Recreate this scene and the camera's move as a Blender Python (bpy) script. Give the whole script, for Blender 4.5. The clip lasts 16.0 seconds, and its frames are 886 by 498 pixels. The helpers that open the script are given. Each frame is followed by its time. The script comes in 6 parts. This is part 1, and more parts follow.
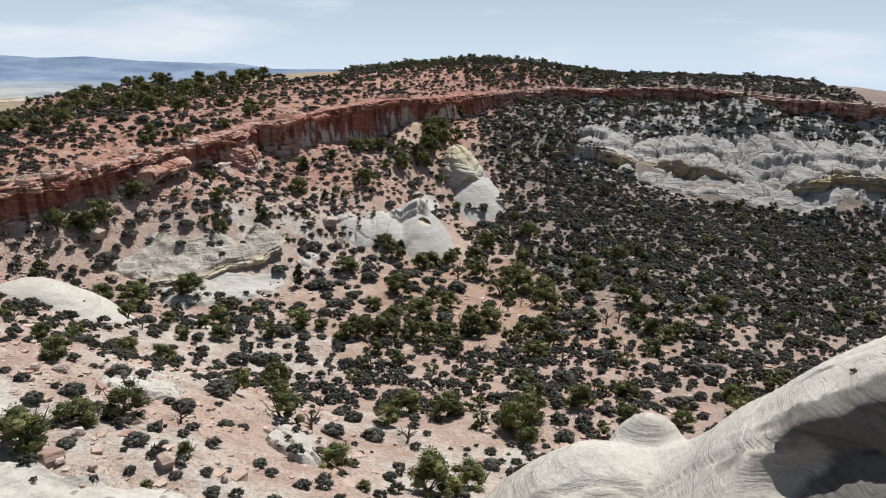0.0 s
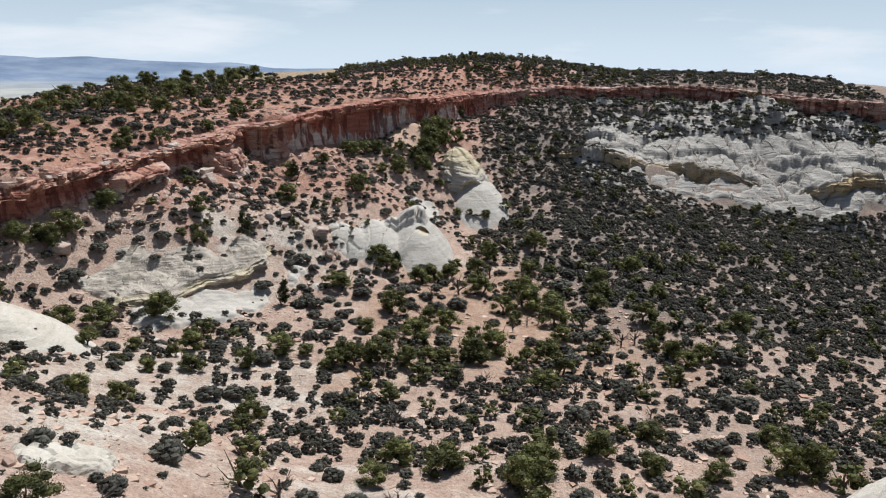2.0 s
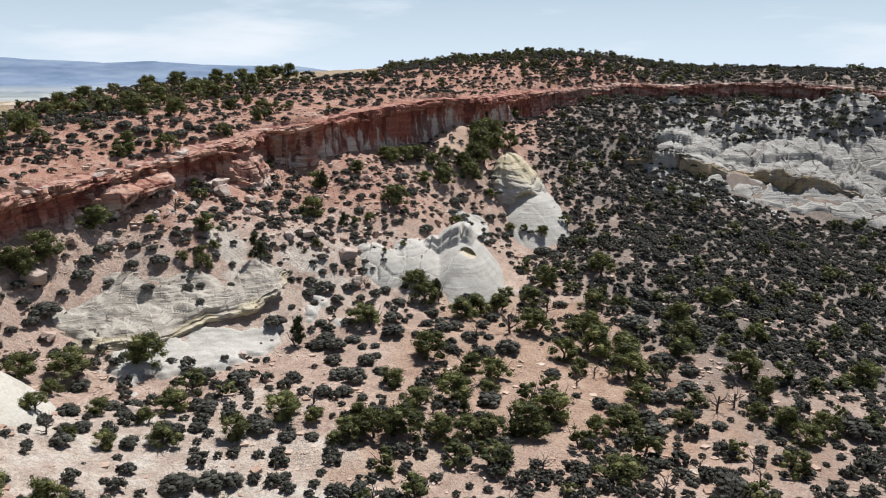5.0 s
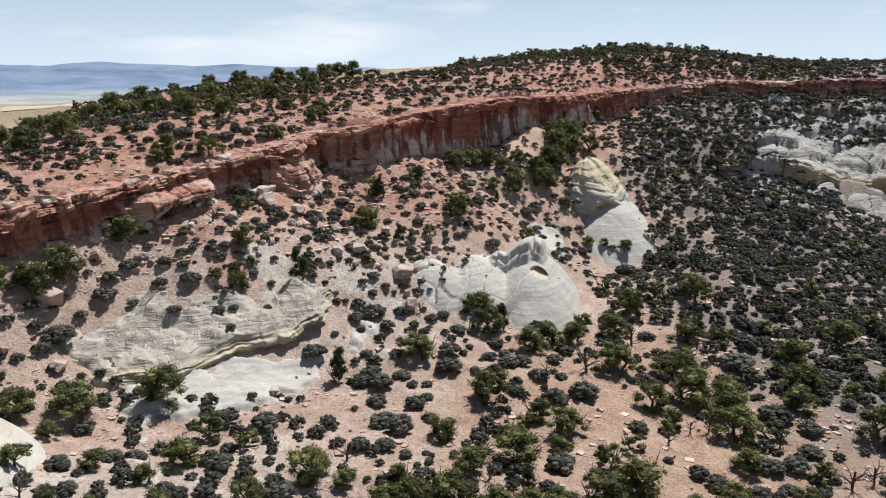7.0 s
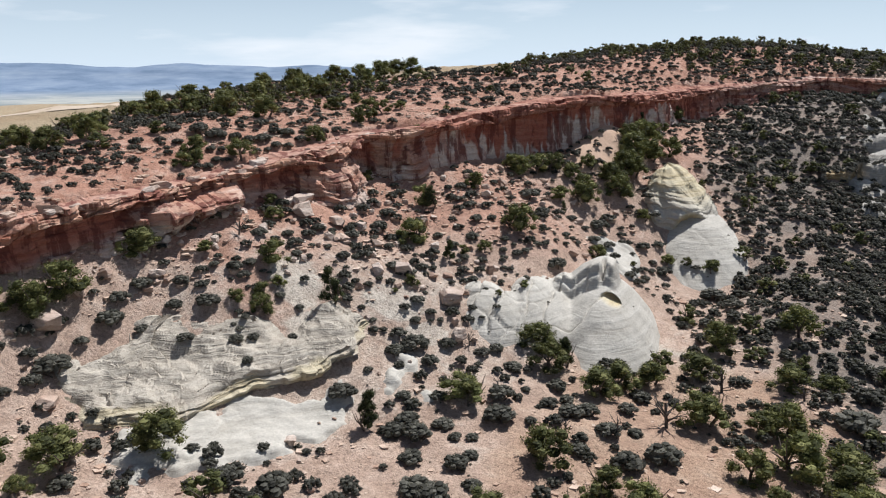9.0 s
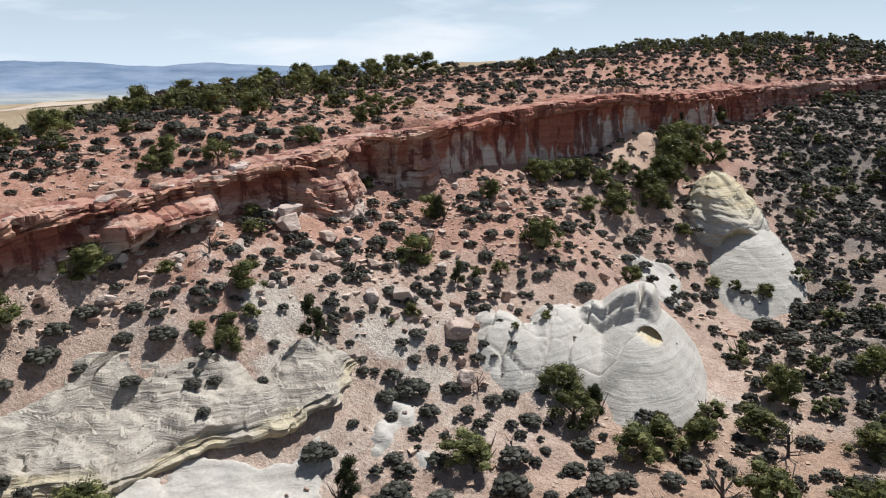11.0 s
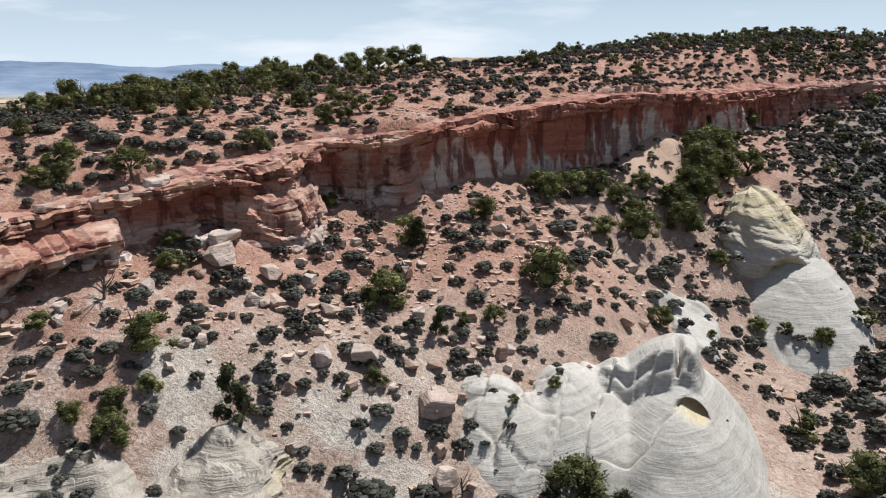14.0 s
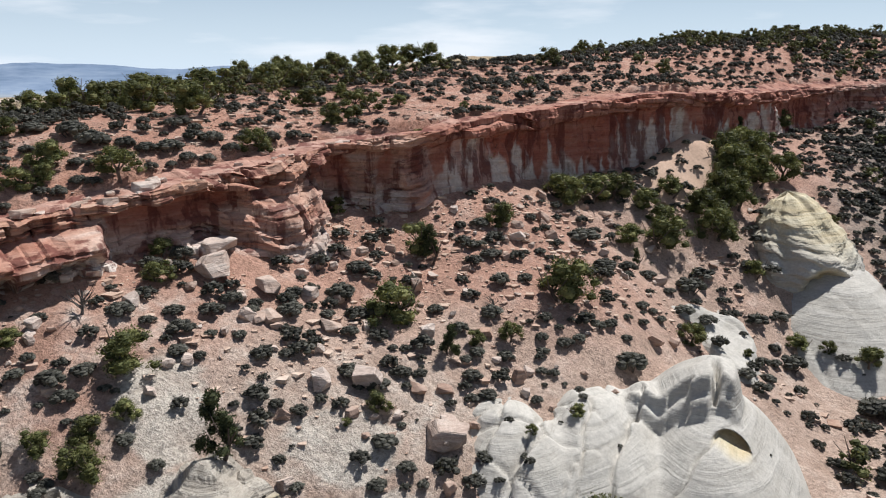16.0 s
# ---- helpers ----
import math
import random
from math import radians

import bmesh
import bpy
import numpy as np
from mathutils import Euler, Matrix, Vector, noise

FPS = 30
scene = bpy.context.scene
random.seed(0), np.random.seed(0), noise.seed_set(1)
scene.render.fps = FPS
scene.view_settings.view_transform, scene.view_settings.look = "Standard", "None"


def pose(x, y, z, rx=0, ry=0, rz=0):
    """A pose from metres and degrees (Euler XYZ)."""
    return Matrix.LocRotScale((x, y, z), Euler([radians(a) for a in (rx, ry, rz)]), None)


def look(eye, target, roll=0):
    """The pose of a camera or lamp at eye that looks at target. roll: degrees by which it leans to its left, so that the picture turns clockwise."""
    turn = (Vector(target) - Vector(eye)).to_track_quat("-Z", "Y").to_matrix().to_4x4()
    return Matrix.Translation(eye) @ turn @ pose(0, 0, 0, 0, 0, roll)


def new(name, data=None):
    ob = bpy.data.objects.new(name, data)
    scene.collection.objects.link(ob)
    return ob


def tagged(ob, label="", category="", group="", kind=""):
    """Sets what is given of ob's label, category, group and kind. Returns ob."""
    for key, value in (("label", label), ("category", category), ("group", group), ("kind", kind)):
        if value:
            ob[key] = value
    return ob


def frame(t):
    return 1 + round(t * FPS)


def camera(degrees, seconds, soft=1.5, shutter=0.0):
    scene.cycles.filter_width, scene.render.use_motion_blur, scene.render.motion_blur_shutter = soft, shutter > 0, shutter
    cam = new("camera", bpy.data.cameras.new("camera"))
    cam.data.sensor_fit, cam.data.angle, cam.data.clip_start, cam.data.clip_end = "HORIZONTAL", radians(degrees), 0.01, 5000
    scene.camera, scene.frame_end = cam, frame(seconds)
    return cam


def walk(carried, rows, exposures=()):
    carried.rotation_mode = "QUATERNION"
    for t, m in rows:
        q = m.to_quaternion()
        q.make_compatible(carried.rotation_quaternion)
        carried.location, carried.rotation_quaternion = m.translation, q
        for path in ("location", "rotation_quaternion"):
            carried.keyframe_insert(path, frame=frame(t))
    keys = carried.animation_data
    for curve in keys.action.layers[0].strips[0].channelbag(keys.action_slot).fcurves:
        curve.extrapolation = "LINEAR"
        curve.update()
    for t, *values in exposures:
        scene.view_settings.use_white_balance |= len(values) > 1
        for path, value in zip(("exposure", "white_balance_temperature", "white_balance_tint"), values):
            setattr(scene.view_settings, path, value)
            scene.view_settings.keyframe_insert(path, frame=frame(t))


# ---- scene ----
cam = camera(62.0, 16.0, soft=1.1)
PATH = [
    (0, (0.00, 0.00, 42.00), (0.00, 48.55, 30.06), 0.73),
    (0.5, (0.12, 2.50, 41.96), (0.15, 51.05, 29.99), 0.73),
    (1, (0.31, 5.36, 41.92), (0.33, 53.91, 29.94), 0.68),
    (1.5, (0.44, 8.52, 41.89), (0.47, 57.06, 29.89), 0.62),
    (2, (0.55, 12.05, 41.70), (0.42, 60.59, 29.70), 0.59),
    (2.5, (0.69, 15.87, 41.38), (0.32, 64.41, 29.40), 0.56),
    (3, (0.87, 19.76, 41.04), (0.20, 68.31, 29.11), 0.52),
    (3.5, (1.07, 23.70, 40.83), (0.00, 72.24, 28.90), 0.35),
    (4, (1.18, 27.66, 40.66), (-0.55, 76.18, 28.73), 0.22),
    (6.5, (1.42, 47.78, 39.46), (-6.24, 95.75, 27.59), -0.33),
    (7, (1.31, 51.72, 39.19), (-7.56, 99.48, 27.34), -0.46),
    (7.5, (1.12, 55.60, 39.02), (-8.91, 103.13, 27.16), -0.49),
    (8, (1.04, 59.33, 38.82), (-10.19, 106.59, 26.98), -0.65),
    (8.5, (0.79, 63.08, 38.56), (-11.59, 110.05, 26.74), -0.63),
    (9, (0.36, 66.97, 38.32), (-13.09, 113.67, 26.54), -0.66),
    (11.5, (-2.84, 86.56, 36.87), (-17.87, 132.78, 25.14), -0.40),
    (12, (-3.54, 90.34, 36.57), (-18.59, 136.56, 24.86), -0.41),
    (12.5, (-4.40, 93.99, 36.31), (-19.43, 140.22, 24.62), -0.31),
    (13, (-5.26, 97.55, 36.12), (-20.27, 143.80, 24.46), -0.32),
    (13.5, (-6.09, 100.85, 35.94), (-21.07, 147.13, 24.38), -0.22),
    (14, (-6.78, 103.54, 35.78), (-21.69, 149.85, 24.23), -0.08),
    (14.5, (-7.21, 105.60, 35.64), (-22.29, 151.85, 24.10), -0.09),
    (15, (-7.48, 107.23, 35.51), (-23.15, 153.30, 24.00), -0.15),
    (15.5, (-7.80, 108.49, 35.33), (-23.97, 154.39, 23.86), -0.03),
    (16, (-8.20, 109.48, 35.18), (-24.25, 155.44, 23.77), -0.03),
]
walk(cam, [(t, look(eye, target, roll)) for t, eye, target, roll in PATH], [(0, -0.13, 6270, 10), (4, -0.04, 6270, 10), (9, 0.0, 6270, 10), (16, 0.0, 6270, 10)])

# ---- world and sun ----
SUN_ELEVATION, SUN_AZIMUTH = 60.0, 22.0  # degrees; azimuth clockwise from +y
world = bpy.data.worlds.new("sky")
scene.world = world
world.use_nodes = True
wn, wl = world.node_tree.nodes, world.node_tree.links
sky = wn.new("ShaderNodeTexSky")
sky.sky_type, sky.sun_disc = "NISHITA", False
sky.sun_elevation, sky.sun_rotation = radians(SUN_ELEVATION), radians(SUN_AZIMUTH)
sky.altitude, sky.air_density, sky.dust_density, sky.ozone_density = 1800, 1.2, 0.0, 3.0
# thin high cloud, drawn out along the wind
tc = wn.new("ShaderNodeTexCoord")
wm = wn.new("ShaderNodeMapping")
wm.inputs["Scale"].default_value = (1.6, 1.6, 9.0)
wl.new(tc.outputs["Generated"], wm.inputs["Vector"])
wt = wn.new("ShaderNodeTexNoise")
wt.inputs["Scale"].default_value, wt.inputs["Detail"].default_value, wt.inputs["Roughness"].default_value = 1.7, 7, 0.55
wl.new(wm.outputs[0], wt.inputs["Vector"])
wr = wn.new("ShaderNodeValToRGB")
wr.color_ramp.elements[0].position, wr.color_ramp.elements[1].position = 0.53, 0.70
wr.color_ramp.elements[0].color, wr.color_ramp.elements[1].color = (0.0, 0.0, 0.0, 1), (0.7, 0.7, 0.7, 1)
# milky air low over the horizon
wz = wn.new("ShaderNodeSeparateXYZ")
wl.new(tc.outputs["Generated"], wz.inputs[0])
wh = wn.new("ShaderNodeValToRGB")
wh.color_ramp.elements[0].position, wh.color_ramp.elements[1].position = 0.0, 0.26
wh.color_ramp.elements[0].color, wh.color_ramp.elements[1].color = (0.9, 0.9, 0.9, 1), (0.0, 0.0, 0.0, 1)
wl.new(wz.outputs[2], wh.inputs["Fac"])
wl.new(wt.outputs["Fac"], wr.inputs["Fac"])
wx = wn.new("ShaderNodeMix")
wx.data_type = "RGBA"
wl.new(wh.outputs["Color"], wx.inputs[0])
wl.new(sky.outputs[0], wx.inputs[6])
wx.inputs[7].default_value = (14.7, 17.2, 19.7, 1)
wc = wn.new("ShaderNodeMix")
wc.data_type = "RGBA"
wl.new(wr.outputs["Color"], wc.inputs[0])
wl.new(wx.outputs[2], wc.inputs[6])
wc.inputs[7].default_value = (18.8, 19.3, 20.0, 1)
wl.new(wc.outputs[2], wn["Background"].inputs[0])
wn["Background"].inputs[1].default_value = 0.051
sun_data = bpy.data.lights.new("sun", "SUN")
sun_data.energy, sun_data.angle, sun_data.color = 6.0, radians(0.53), (1.0, 0.975, 0.94)
sun = new("sun", sun_data)
el, az = radians(SUN_ELEVATION), radians(SUN_AZIMUTH)
to_sun = Vector((math.sin(az) * math.cos(el), math.cos(az) * math.cos(el), math.sin(el)))
sun.matrix_world = look(to_sun * 300, (0, 0, 0))

# ---- materials ----
def material(name, rough=0.9):
    m = bpy.data.materials.new(name)
    m.use_nodes = True
    b = m.node_tree.nodes["Principled BSDF"]
    b.inputs["Roughness"].default_value = rough
    b.inputs["Specular IOR Level"].default_value = 0.2
    return m, m.node_tree.nodes, m.node_tree.links, b


def noise_tex(n, l, scale, detail=6.0, rough=0.6, vec=None, distortion=0.0):
    t = n.new("ShaderNodeTexNoise")
    t.inputs["Scale"].default_value, t.inputs["Detail"].default_value = scale, detail
    t.inputs["Roughness"].default_value, t.inputs["Distortion"].default_value = rough, distortion
    if vec is not None:
        l.new(vec, t.inputs["Vector"])
    return t.outputs["Fac"]


def ramp(n, l, fac, stops):
    r = n.new("ShaderNodeValToRGB")
    e = r.color_ramp.elements
    while len(e) < len(stops):
        e.new(0.5)
    for k, (p, c) in zip(e, stops):
        k.position, k.color = p, (*c, 1) if not isinstance(c, float) else (c, c, c, 1)
    l.new(fac, r.inputs["Fac"])
    return r.outputs["Color"]


def mix(n, l, fac, a, b, mode="MIX"):
    x = n.new("ShaderNodeMix")
    x.data_type, x.blend_type = "RGBA", mode
    for sock, v in ((x.inputs[0], fac), (x.inputs[6], a), (x.inputs[7], b)):
        if isinstance(v, (int, float)):
            sock.default_value = v
        elif isinstance(v, tuple):
            sock.default_value = (*v, 1)
        else:
            l.new(v, sock)
    return x.outputs[2]


def math_node(n, l, op, a, b=0.0, clamp=False):
    x = n.new("ShaderNodeMath")
    x.operation, x.use_clamp = op, clamp
    for sock, v in zip(x.inputs, (a, b)):
        if isinstance(v, (int, float)):
            sock.default_value = v
        else:
            l.new(v, sock)
    return x.outputs[0]


def bump(n, l, bsdf, height, distance, strength=1.0):
    b = n.new("ShaderNodeBump")
    b.inputs["Strength"].default_value, b.inputs["Distance"].default_value = strength, distance
    l.new(height, b.inputs["Height"])
    l.new(b.outputs[0], bsdf.inputs["Normal"])


def position(n):
    return n.new("ShaderNodeNewGeometry").outputs["Position"]


def attribute(n, name):
    a = n.new("ShaderNodeAttribute")
    a.attribute_name = name
    return a.outputs["Fac"]


def scaled(n, l, vec, scale, turn=(0, 0, 0)):
    m = n.new("ShaderNodeMapping")
    m.inputs["Scale"].default_value, m.inputs["Rotation"].default_value = scale, [radians(a) for a in turn]
    l.new(vec, m.inputs["Vector"])
    return m.outputs[0]


def ground_material():
    m, n, l, b = material("desert_ground", 0.95)
    p = position(n)
    big, mid, fine = noise_tex(n, l, 0.05, 4, vec=p), noise_tex(n, l, 0.35, 6, 0.65, p), noise_tex(n, l, 2.6, 6, 0.7, p)
    tan = ramp(n, l, mid, [(0.3, (0.34, 0.238, 0.182)), (0.55, (0.455, 0.335, 0.265)), (0.75, (0.54, 0.445, 0.372))])
    red = ramp(n, l, mid, [(0.3, (0.30, 0.148, 0.10)), (0.52, (0.42, 0.235, 0.17)), (0.75, (0.53, 0.385, 0.31))])
    pale = ramp(n, l, mid, [(0.3, (0.41, 0.335, 0.275)), (0.55, (0.52, 0.455, 0.385)), (0.75, (0.585, 0.535, 0.465))])
    orange = ramp(n, l, mid, [(0.3, (0.33, 0.20, 0.135)), (0.6, (0.42, 0.295, 0.215)), (0.8, (0.49, 0.385, 0.31))])
    grey = ramp(n, l, mid, [(0.3, (0.16, 0.13, 0.11)), (0.6, (0.24, 0.20, 0.17)), (0.8, (0.34, 0.30, 0.26))])
    meadow = ramp(n, l, big, [(0.35, (0.33, 0.24, 0.15)), (0.65, (0.38, 0.31, 0.21))])
    c = tan
    for name, col in (("red", red), ("pale", pale), ("orange", orange), ("grey", grey), ("meadow", meadow)):
        jag = math_node(n, l, "ADD", attribute(n, name), math_node(n, l, "MULTIPLY", math_node(n, l, "SUBTRACT", mid, 0.5), 0.8))
        c = mix(n, l, ramp(n, l, jag, [(0.26, 0.0), (0.78, 1.0)]), c, col)
    speck = ramp(n, l, fine, [(0.34, 0.62), (0.5, 1.0), (0.68, 1.2)])
    c = mix(n, l, 1.0, c, speck, "MULTIPLY")
    grit = ramp(n, l, noise_tex(n, l, 7.0, 4, 0.7, p), [(0.36, 0.66), (0.48, 1.0), (0.60, 1.0), (0.72, 1.35)])
    c = mix(n, l, 1.0, c, grit, "MULTIPLY")
    litter = ramp(n, l, noise_tex(n, l, 1.1, 8, 0.75, p), [(0.60, 0.0), (0.70, 0.4)])
    c = mix(n, l, litter, c, (0.13, 0.105, 0.085))
    l.new(c, b.inputs["Base Color"])
    bump(n, l, b, math_node(n, l, "ADD", fine, math_node(n, l, "MULTIPLY", mid, 2.0)), 0.25)
    return m


def rock_material(name, stops, strata=(0.25, 0.25, 2.2), turn=(0, 0, 0), stain=None, bump_size=0.12, attr=None, other=None, joints=0.0, gap=0.022, pieces=False, single=False, second=None, veins=0.72):
    m, n, l, b = material(name, 0.9)
    p = position(n)
    layers = noise_tex(n, l, 1.0, 8, 0.62, scaled(n, l, p, strata, turn), 0.6)
    blotch, fine = noise_tex(n, l, 0.16, 5, 0.6, p), noise_tex(n, l, 3.0, 6, 0.7, p)
    c = ramp(n, l, math_node(n, l, "ADD", math_node(n, l, "MULTIPLY", layers, 0.6), math_node(n, l, "MULTIPLY", blotch, 0.4)), stops)
    if second:
        c = mix(n, l, attribute(n, second[0]), c, ramp(n, l, layers, second[1]))
    if attr:
        c = mix(n, l, attribute(n, attr), c, other if isinstance(other, tuple) else ramp(n, l, layers, other))
    if stain:
        run = noise_tex(n, l, 1.0, 6, 0.6, scaled(n, l, p, (0.55, 0.55, 0.05)))
        c = mix(n, l, ramp(n, l, run, stain[0]), c, stain[1])
    c = mix(n, l, 1.0, c, ramp(n, l, fine, [(0.3, 0.8), (0.7, 1.12)]), "MULTIPLY")
    if single:
        each = n.new("ShaderNodeObjectInfo").outputs["Random"]
        c = mix(n, l, 1.0, c, ramp(n, l, each, [(0.0, (0.80, 0.73, 0.69)), (0.4, (0.96, 0.93, 0.90)), (0.75, (1.05, 1.12, 1.16)), (1.0, (1.2, 1.3, 1.36))]), "MULTIPLY")
    if pieces:
        each = n.new("ShaderNodeNewGeometry").outputs["Random Per Island"]
        c = mix(n, l, 1.0, c, ramp(n, l, each, [(0.0, (0.80, 0.71, 0.66)), (0.35, (0.96, 0.91, 0.87)), (0.7, (1.05, 1.05, 1.02)), (1.0, (1.2, 1.24, 1.24))]), "MULTIPLY")
    high = math_node(n, l, "ADD", math_node(n, l, "MULTIPLY", layers, 2.0), math_node(n, l, "MULTIPLY", fine, 0.5))
    lines = noise_tex(n, l, 1.0, 5, 0.7, scaled(n, l, p, tuple(4.0 * k for k in strata), turn), 0.2)
    patch = ramp(n, l, noise_tex(n, l, 0.35, 4, 0.6, p), [(0.42, 0.15), (0.62, 1.0)])
    c = mix(n, l, patch, c, mix(n, l, 1.0, c, ramp(n, l, lines, [(0.34, veins), (0.42, 0.98), (0.65, 1.05)]), "MULTIPLY"))
    high = math_node(n, l, "ADD", high, math_node(n, l, "MULTIPLY", lines, 0.4))
    if joints:
        # dark weathered joints that break the rock into blocks
        warp = n.new("ShaderNodeTexNoise")
        warp.inputs["Scale"].default_value, warp.inputs["Detail"].default_value = 0.35, 5
        l.new(p, warp.inputs["Vector"])
        bent = n.new("ShaderNodeVectorMath")
        bent.operation = "MULTIPLY_ADD"
        bent.inputs[1].default_value = (3.5, 3.5, 3.5)
        l.new(warp.outputs["Color"], bent.inputs[0])
        l.new(p, bent.inputs[2])
        cell = n.new("ShaderNodeTexVoronoi")
        cell.feature = "DISTANCE_TO_EDGE"
        cell.inputs["Scale"].default_value = joints
        l.new(scaled(n, l, bent.outputs[0], (1.0, 0.45, 0.8), (0, 0, 20)), cell.inputs["Vector"])
        patchy = math_node(n, l, "ADD", cell.outputs["Distance"], ramp(n, l, blotch, [(0.45, 0.0), (0.62, 0.06)]))
        groove = ramp(n, l, patchy, [(0.0, 0.0), (gap, 1.0)])
        c = mix(n, l, groove, mix(n, l, 1.0, c, (0.62, 0.60, 0.57), "MULTIPLY"), c)
        high = math_node(n, l, "ADD", high, math_node(n, l, "MULTIPLY", groove, 2.0))
    l.new(c, b.inputs["Base Color"])
    bump(n, l, b, high, bump_size)
    return m


def leaf_material(name, dark, light, dry):
    m, n, l, b = material(name, 0.75)
    g = n.new("ShaderNodeNewGeometry").outputs["Random Per Island"]
    o = n.new("ShaderNodeObjectInfo").outputs["Random"]
    c = ramp(n, l, g, [(0.0, dark), (0.6, light), (1.0, dry)])
    c = mix(n, l, 1.0, c, ramp(n, l, o, [(0.0, 0.75), (1.0, 1.3)]), "MULTIPLY")
    l.new(c, b.inputs["Base Color"])
    # thin leaves let some light through
    thin, both = n.new("ShaderNodeBsdfTranslucent"), n.new("ShaderNodeMixShader")
    l.new(mix(n, l, 1.0, c, (1.5, 1.5, 0.9), "MULTIPLY"), thin.inputs["Color"])
    both.inputs[0].default_value = 0.22
    l.new(b.outputs[0], both.inputs[1])
    l.new(thin.outputs[0], both.inputs[2])
    l.new(both.outputs[0], n["Material Output"].inputs[0])
    return m


GROUND = ground_material()
WHITE_ROCK = rock_material("white_sandstone", [(0.3, (0.37, 0.338, 0.288)), (0.5, (0.475, 0.445, 0.395)), (0.7, (0.545, 0.516, 0.465))],
                           (0.06, 0.06, 1.5), (12, 8, 0), bump_size=0.09, veins=0.74, attr="yellow", other=[(0.3, (0.50, 0.40, 0.24)), (0.7, (0.64, 0.58, 0.43))])
LEDGE_ROCK = rock_material("jointed_white_sandstone", [(0.3, (0.29, 0.265, 0.23)), (0.5, (0.40, 0.376, 0.338)), (0.7, (0.49, 0.466, 0.425))], (0.10, 0.10, 1.6), (12, 8, 0), joints=0.13, gap=0.035,
                           bump_size=0.3, attr="yellow", other=[(0.3, (0.40, 0.28, 0.15)), (0.7, (0.54, 0.43, 0.27))])
# the dark pair of colours holds the near hollow's stain and painted shade
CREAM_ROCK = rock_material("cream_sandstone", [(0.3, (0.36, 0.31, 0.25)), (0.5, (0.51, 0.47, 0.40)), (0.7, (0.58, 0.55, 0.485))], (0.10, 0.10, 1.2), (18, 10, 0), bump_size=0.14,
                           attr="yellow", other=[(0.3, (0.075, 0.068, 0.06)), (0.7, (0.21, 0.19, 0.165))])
GREY_ROCK = rock_material("grey_sandstone", [(0.3, (0.29, 0.25, 0.205)), (0.5, (0.44, 0.392, 0.328)), (0.7, (0.55, 0.50, 0.43))], (0.14, 0.14, 2.2), (-14, 6, 0), bump_size=0.2, veins=0.5,
                          attr="yellow", other=[(0.3, (0.44, 0.36, 0.23)), (0.7, (0.59, 0.525, 0.39))])
RED_ROCK = rock_material("red_sandstone", [(0.3, (0.23, 0.062, 0.043)), (0.5, (0.34, 0.12, 0.08)), (0.7, (0.43, 0.21, 0.15))],
                         (0.15, 0.15, 1.6), stain=([(0.50, 0.0), (0.57, 0.8)], (0.13, 0.038, 0.03)), attr="yellow", other=[(0.3, (0.47, 0.36, 0.29)), (0.7, (0.66, 0.59, 0.53))],
                         second=("tan", [(0.3, (0.36, 0.17, 0.105)), (0.5, (0.48, 0.29, 0.205)), (0.7, (0.57, 0.43, 0.345))]))
BOULDER = rock_material("boulder_sandstone", [(0.3, (0.36, 0.245, 0.19)), (0.5, (0.48, 0.36, 0.295)), (0.7, (0.57, 0.48, 0.415))], (0.4, 0.4, 3.0), single=True)
LOOSE = rock_material("loose_sandstone", [(0.3, (0.38, 0.26, 0.20)), (0.5, (0.50, 0.37, 0.295)), (0.7, (0.58, 0.48, 0.405))], (0.4, 0.4, 3.0), pieces=True)
SAND = rock_material("orange_sand", [(0.3, (0.46, 0.305, 0.215)), (0.7, (0.60, 0.435, 0.325))], (0.3, 0.3, 0.3), bump_size=0.03)
BARK = rock_material("juniper_bark", [(0.3, (0.07, 0.05, 0.04)), (0.7, (0.16, 0.13, 0.11))], (3, 3, 0.6), bump_size=0.02)
DEAD = rock_material("dead_wood", [(0.3, (0.06, 0.05, 0.045)), (0.7, (0.17, 0.148, 0.132))], (3, 3, 0.6), bump_size=0.02)
JUNIPER = leaf_material("juniper_foliage", (0.040, 0.045, 0.018), (0.108, 0.116, 0.041), (0.215, 0.21, 0.083))
PINYON = leaf_material("pinyon_foliage", (0.026, 0.034, 0.018), (0.055, 0.066, 0.03), (0.10, 0.11, 0.05))
SHRUB = leaf_material("shrub_foliage", (0.033, 0.032, 0.026), (0.070, 0.068, 0.055), (0.14, 0.134, 0.111))

# ---- the lie of the land ----
def spaced(line, step):
    """Points along a polyline, about step apart."""
    line = np.array(line, float)
    d = np.r_[0, np.cumsum(np.hypot(*np.diff(line[:, :2], axis=0).T))]
    s = np.linspace(0, d[-1], max(2, int(d[-1] / step) + 1))
    return np.stack([np.interp(s, d, c) for c in line.T], 1)


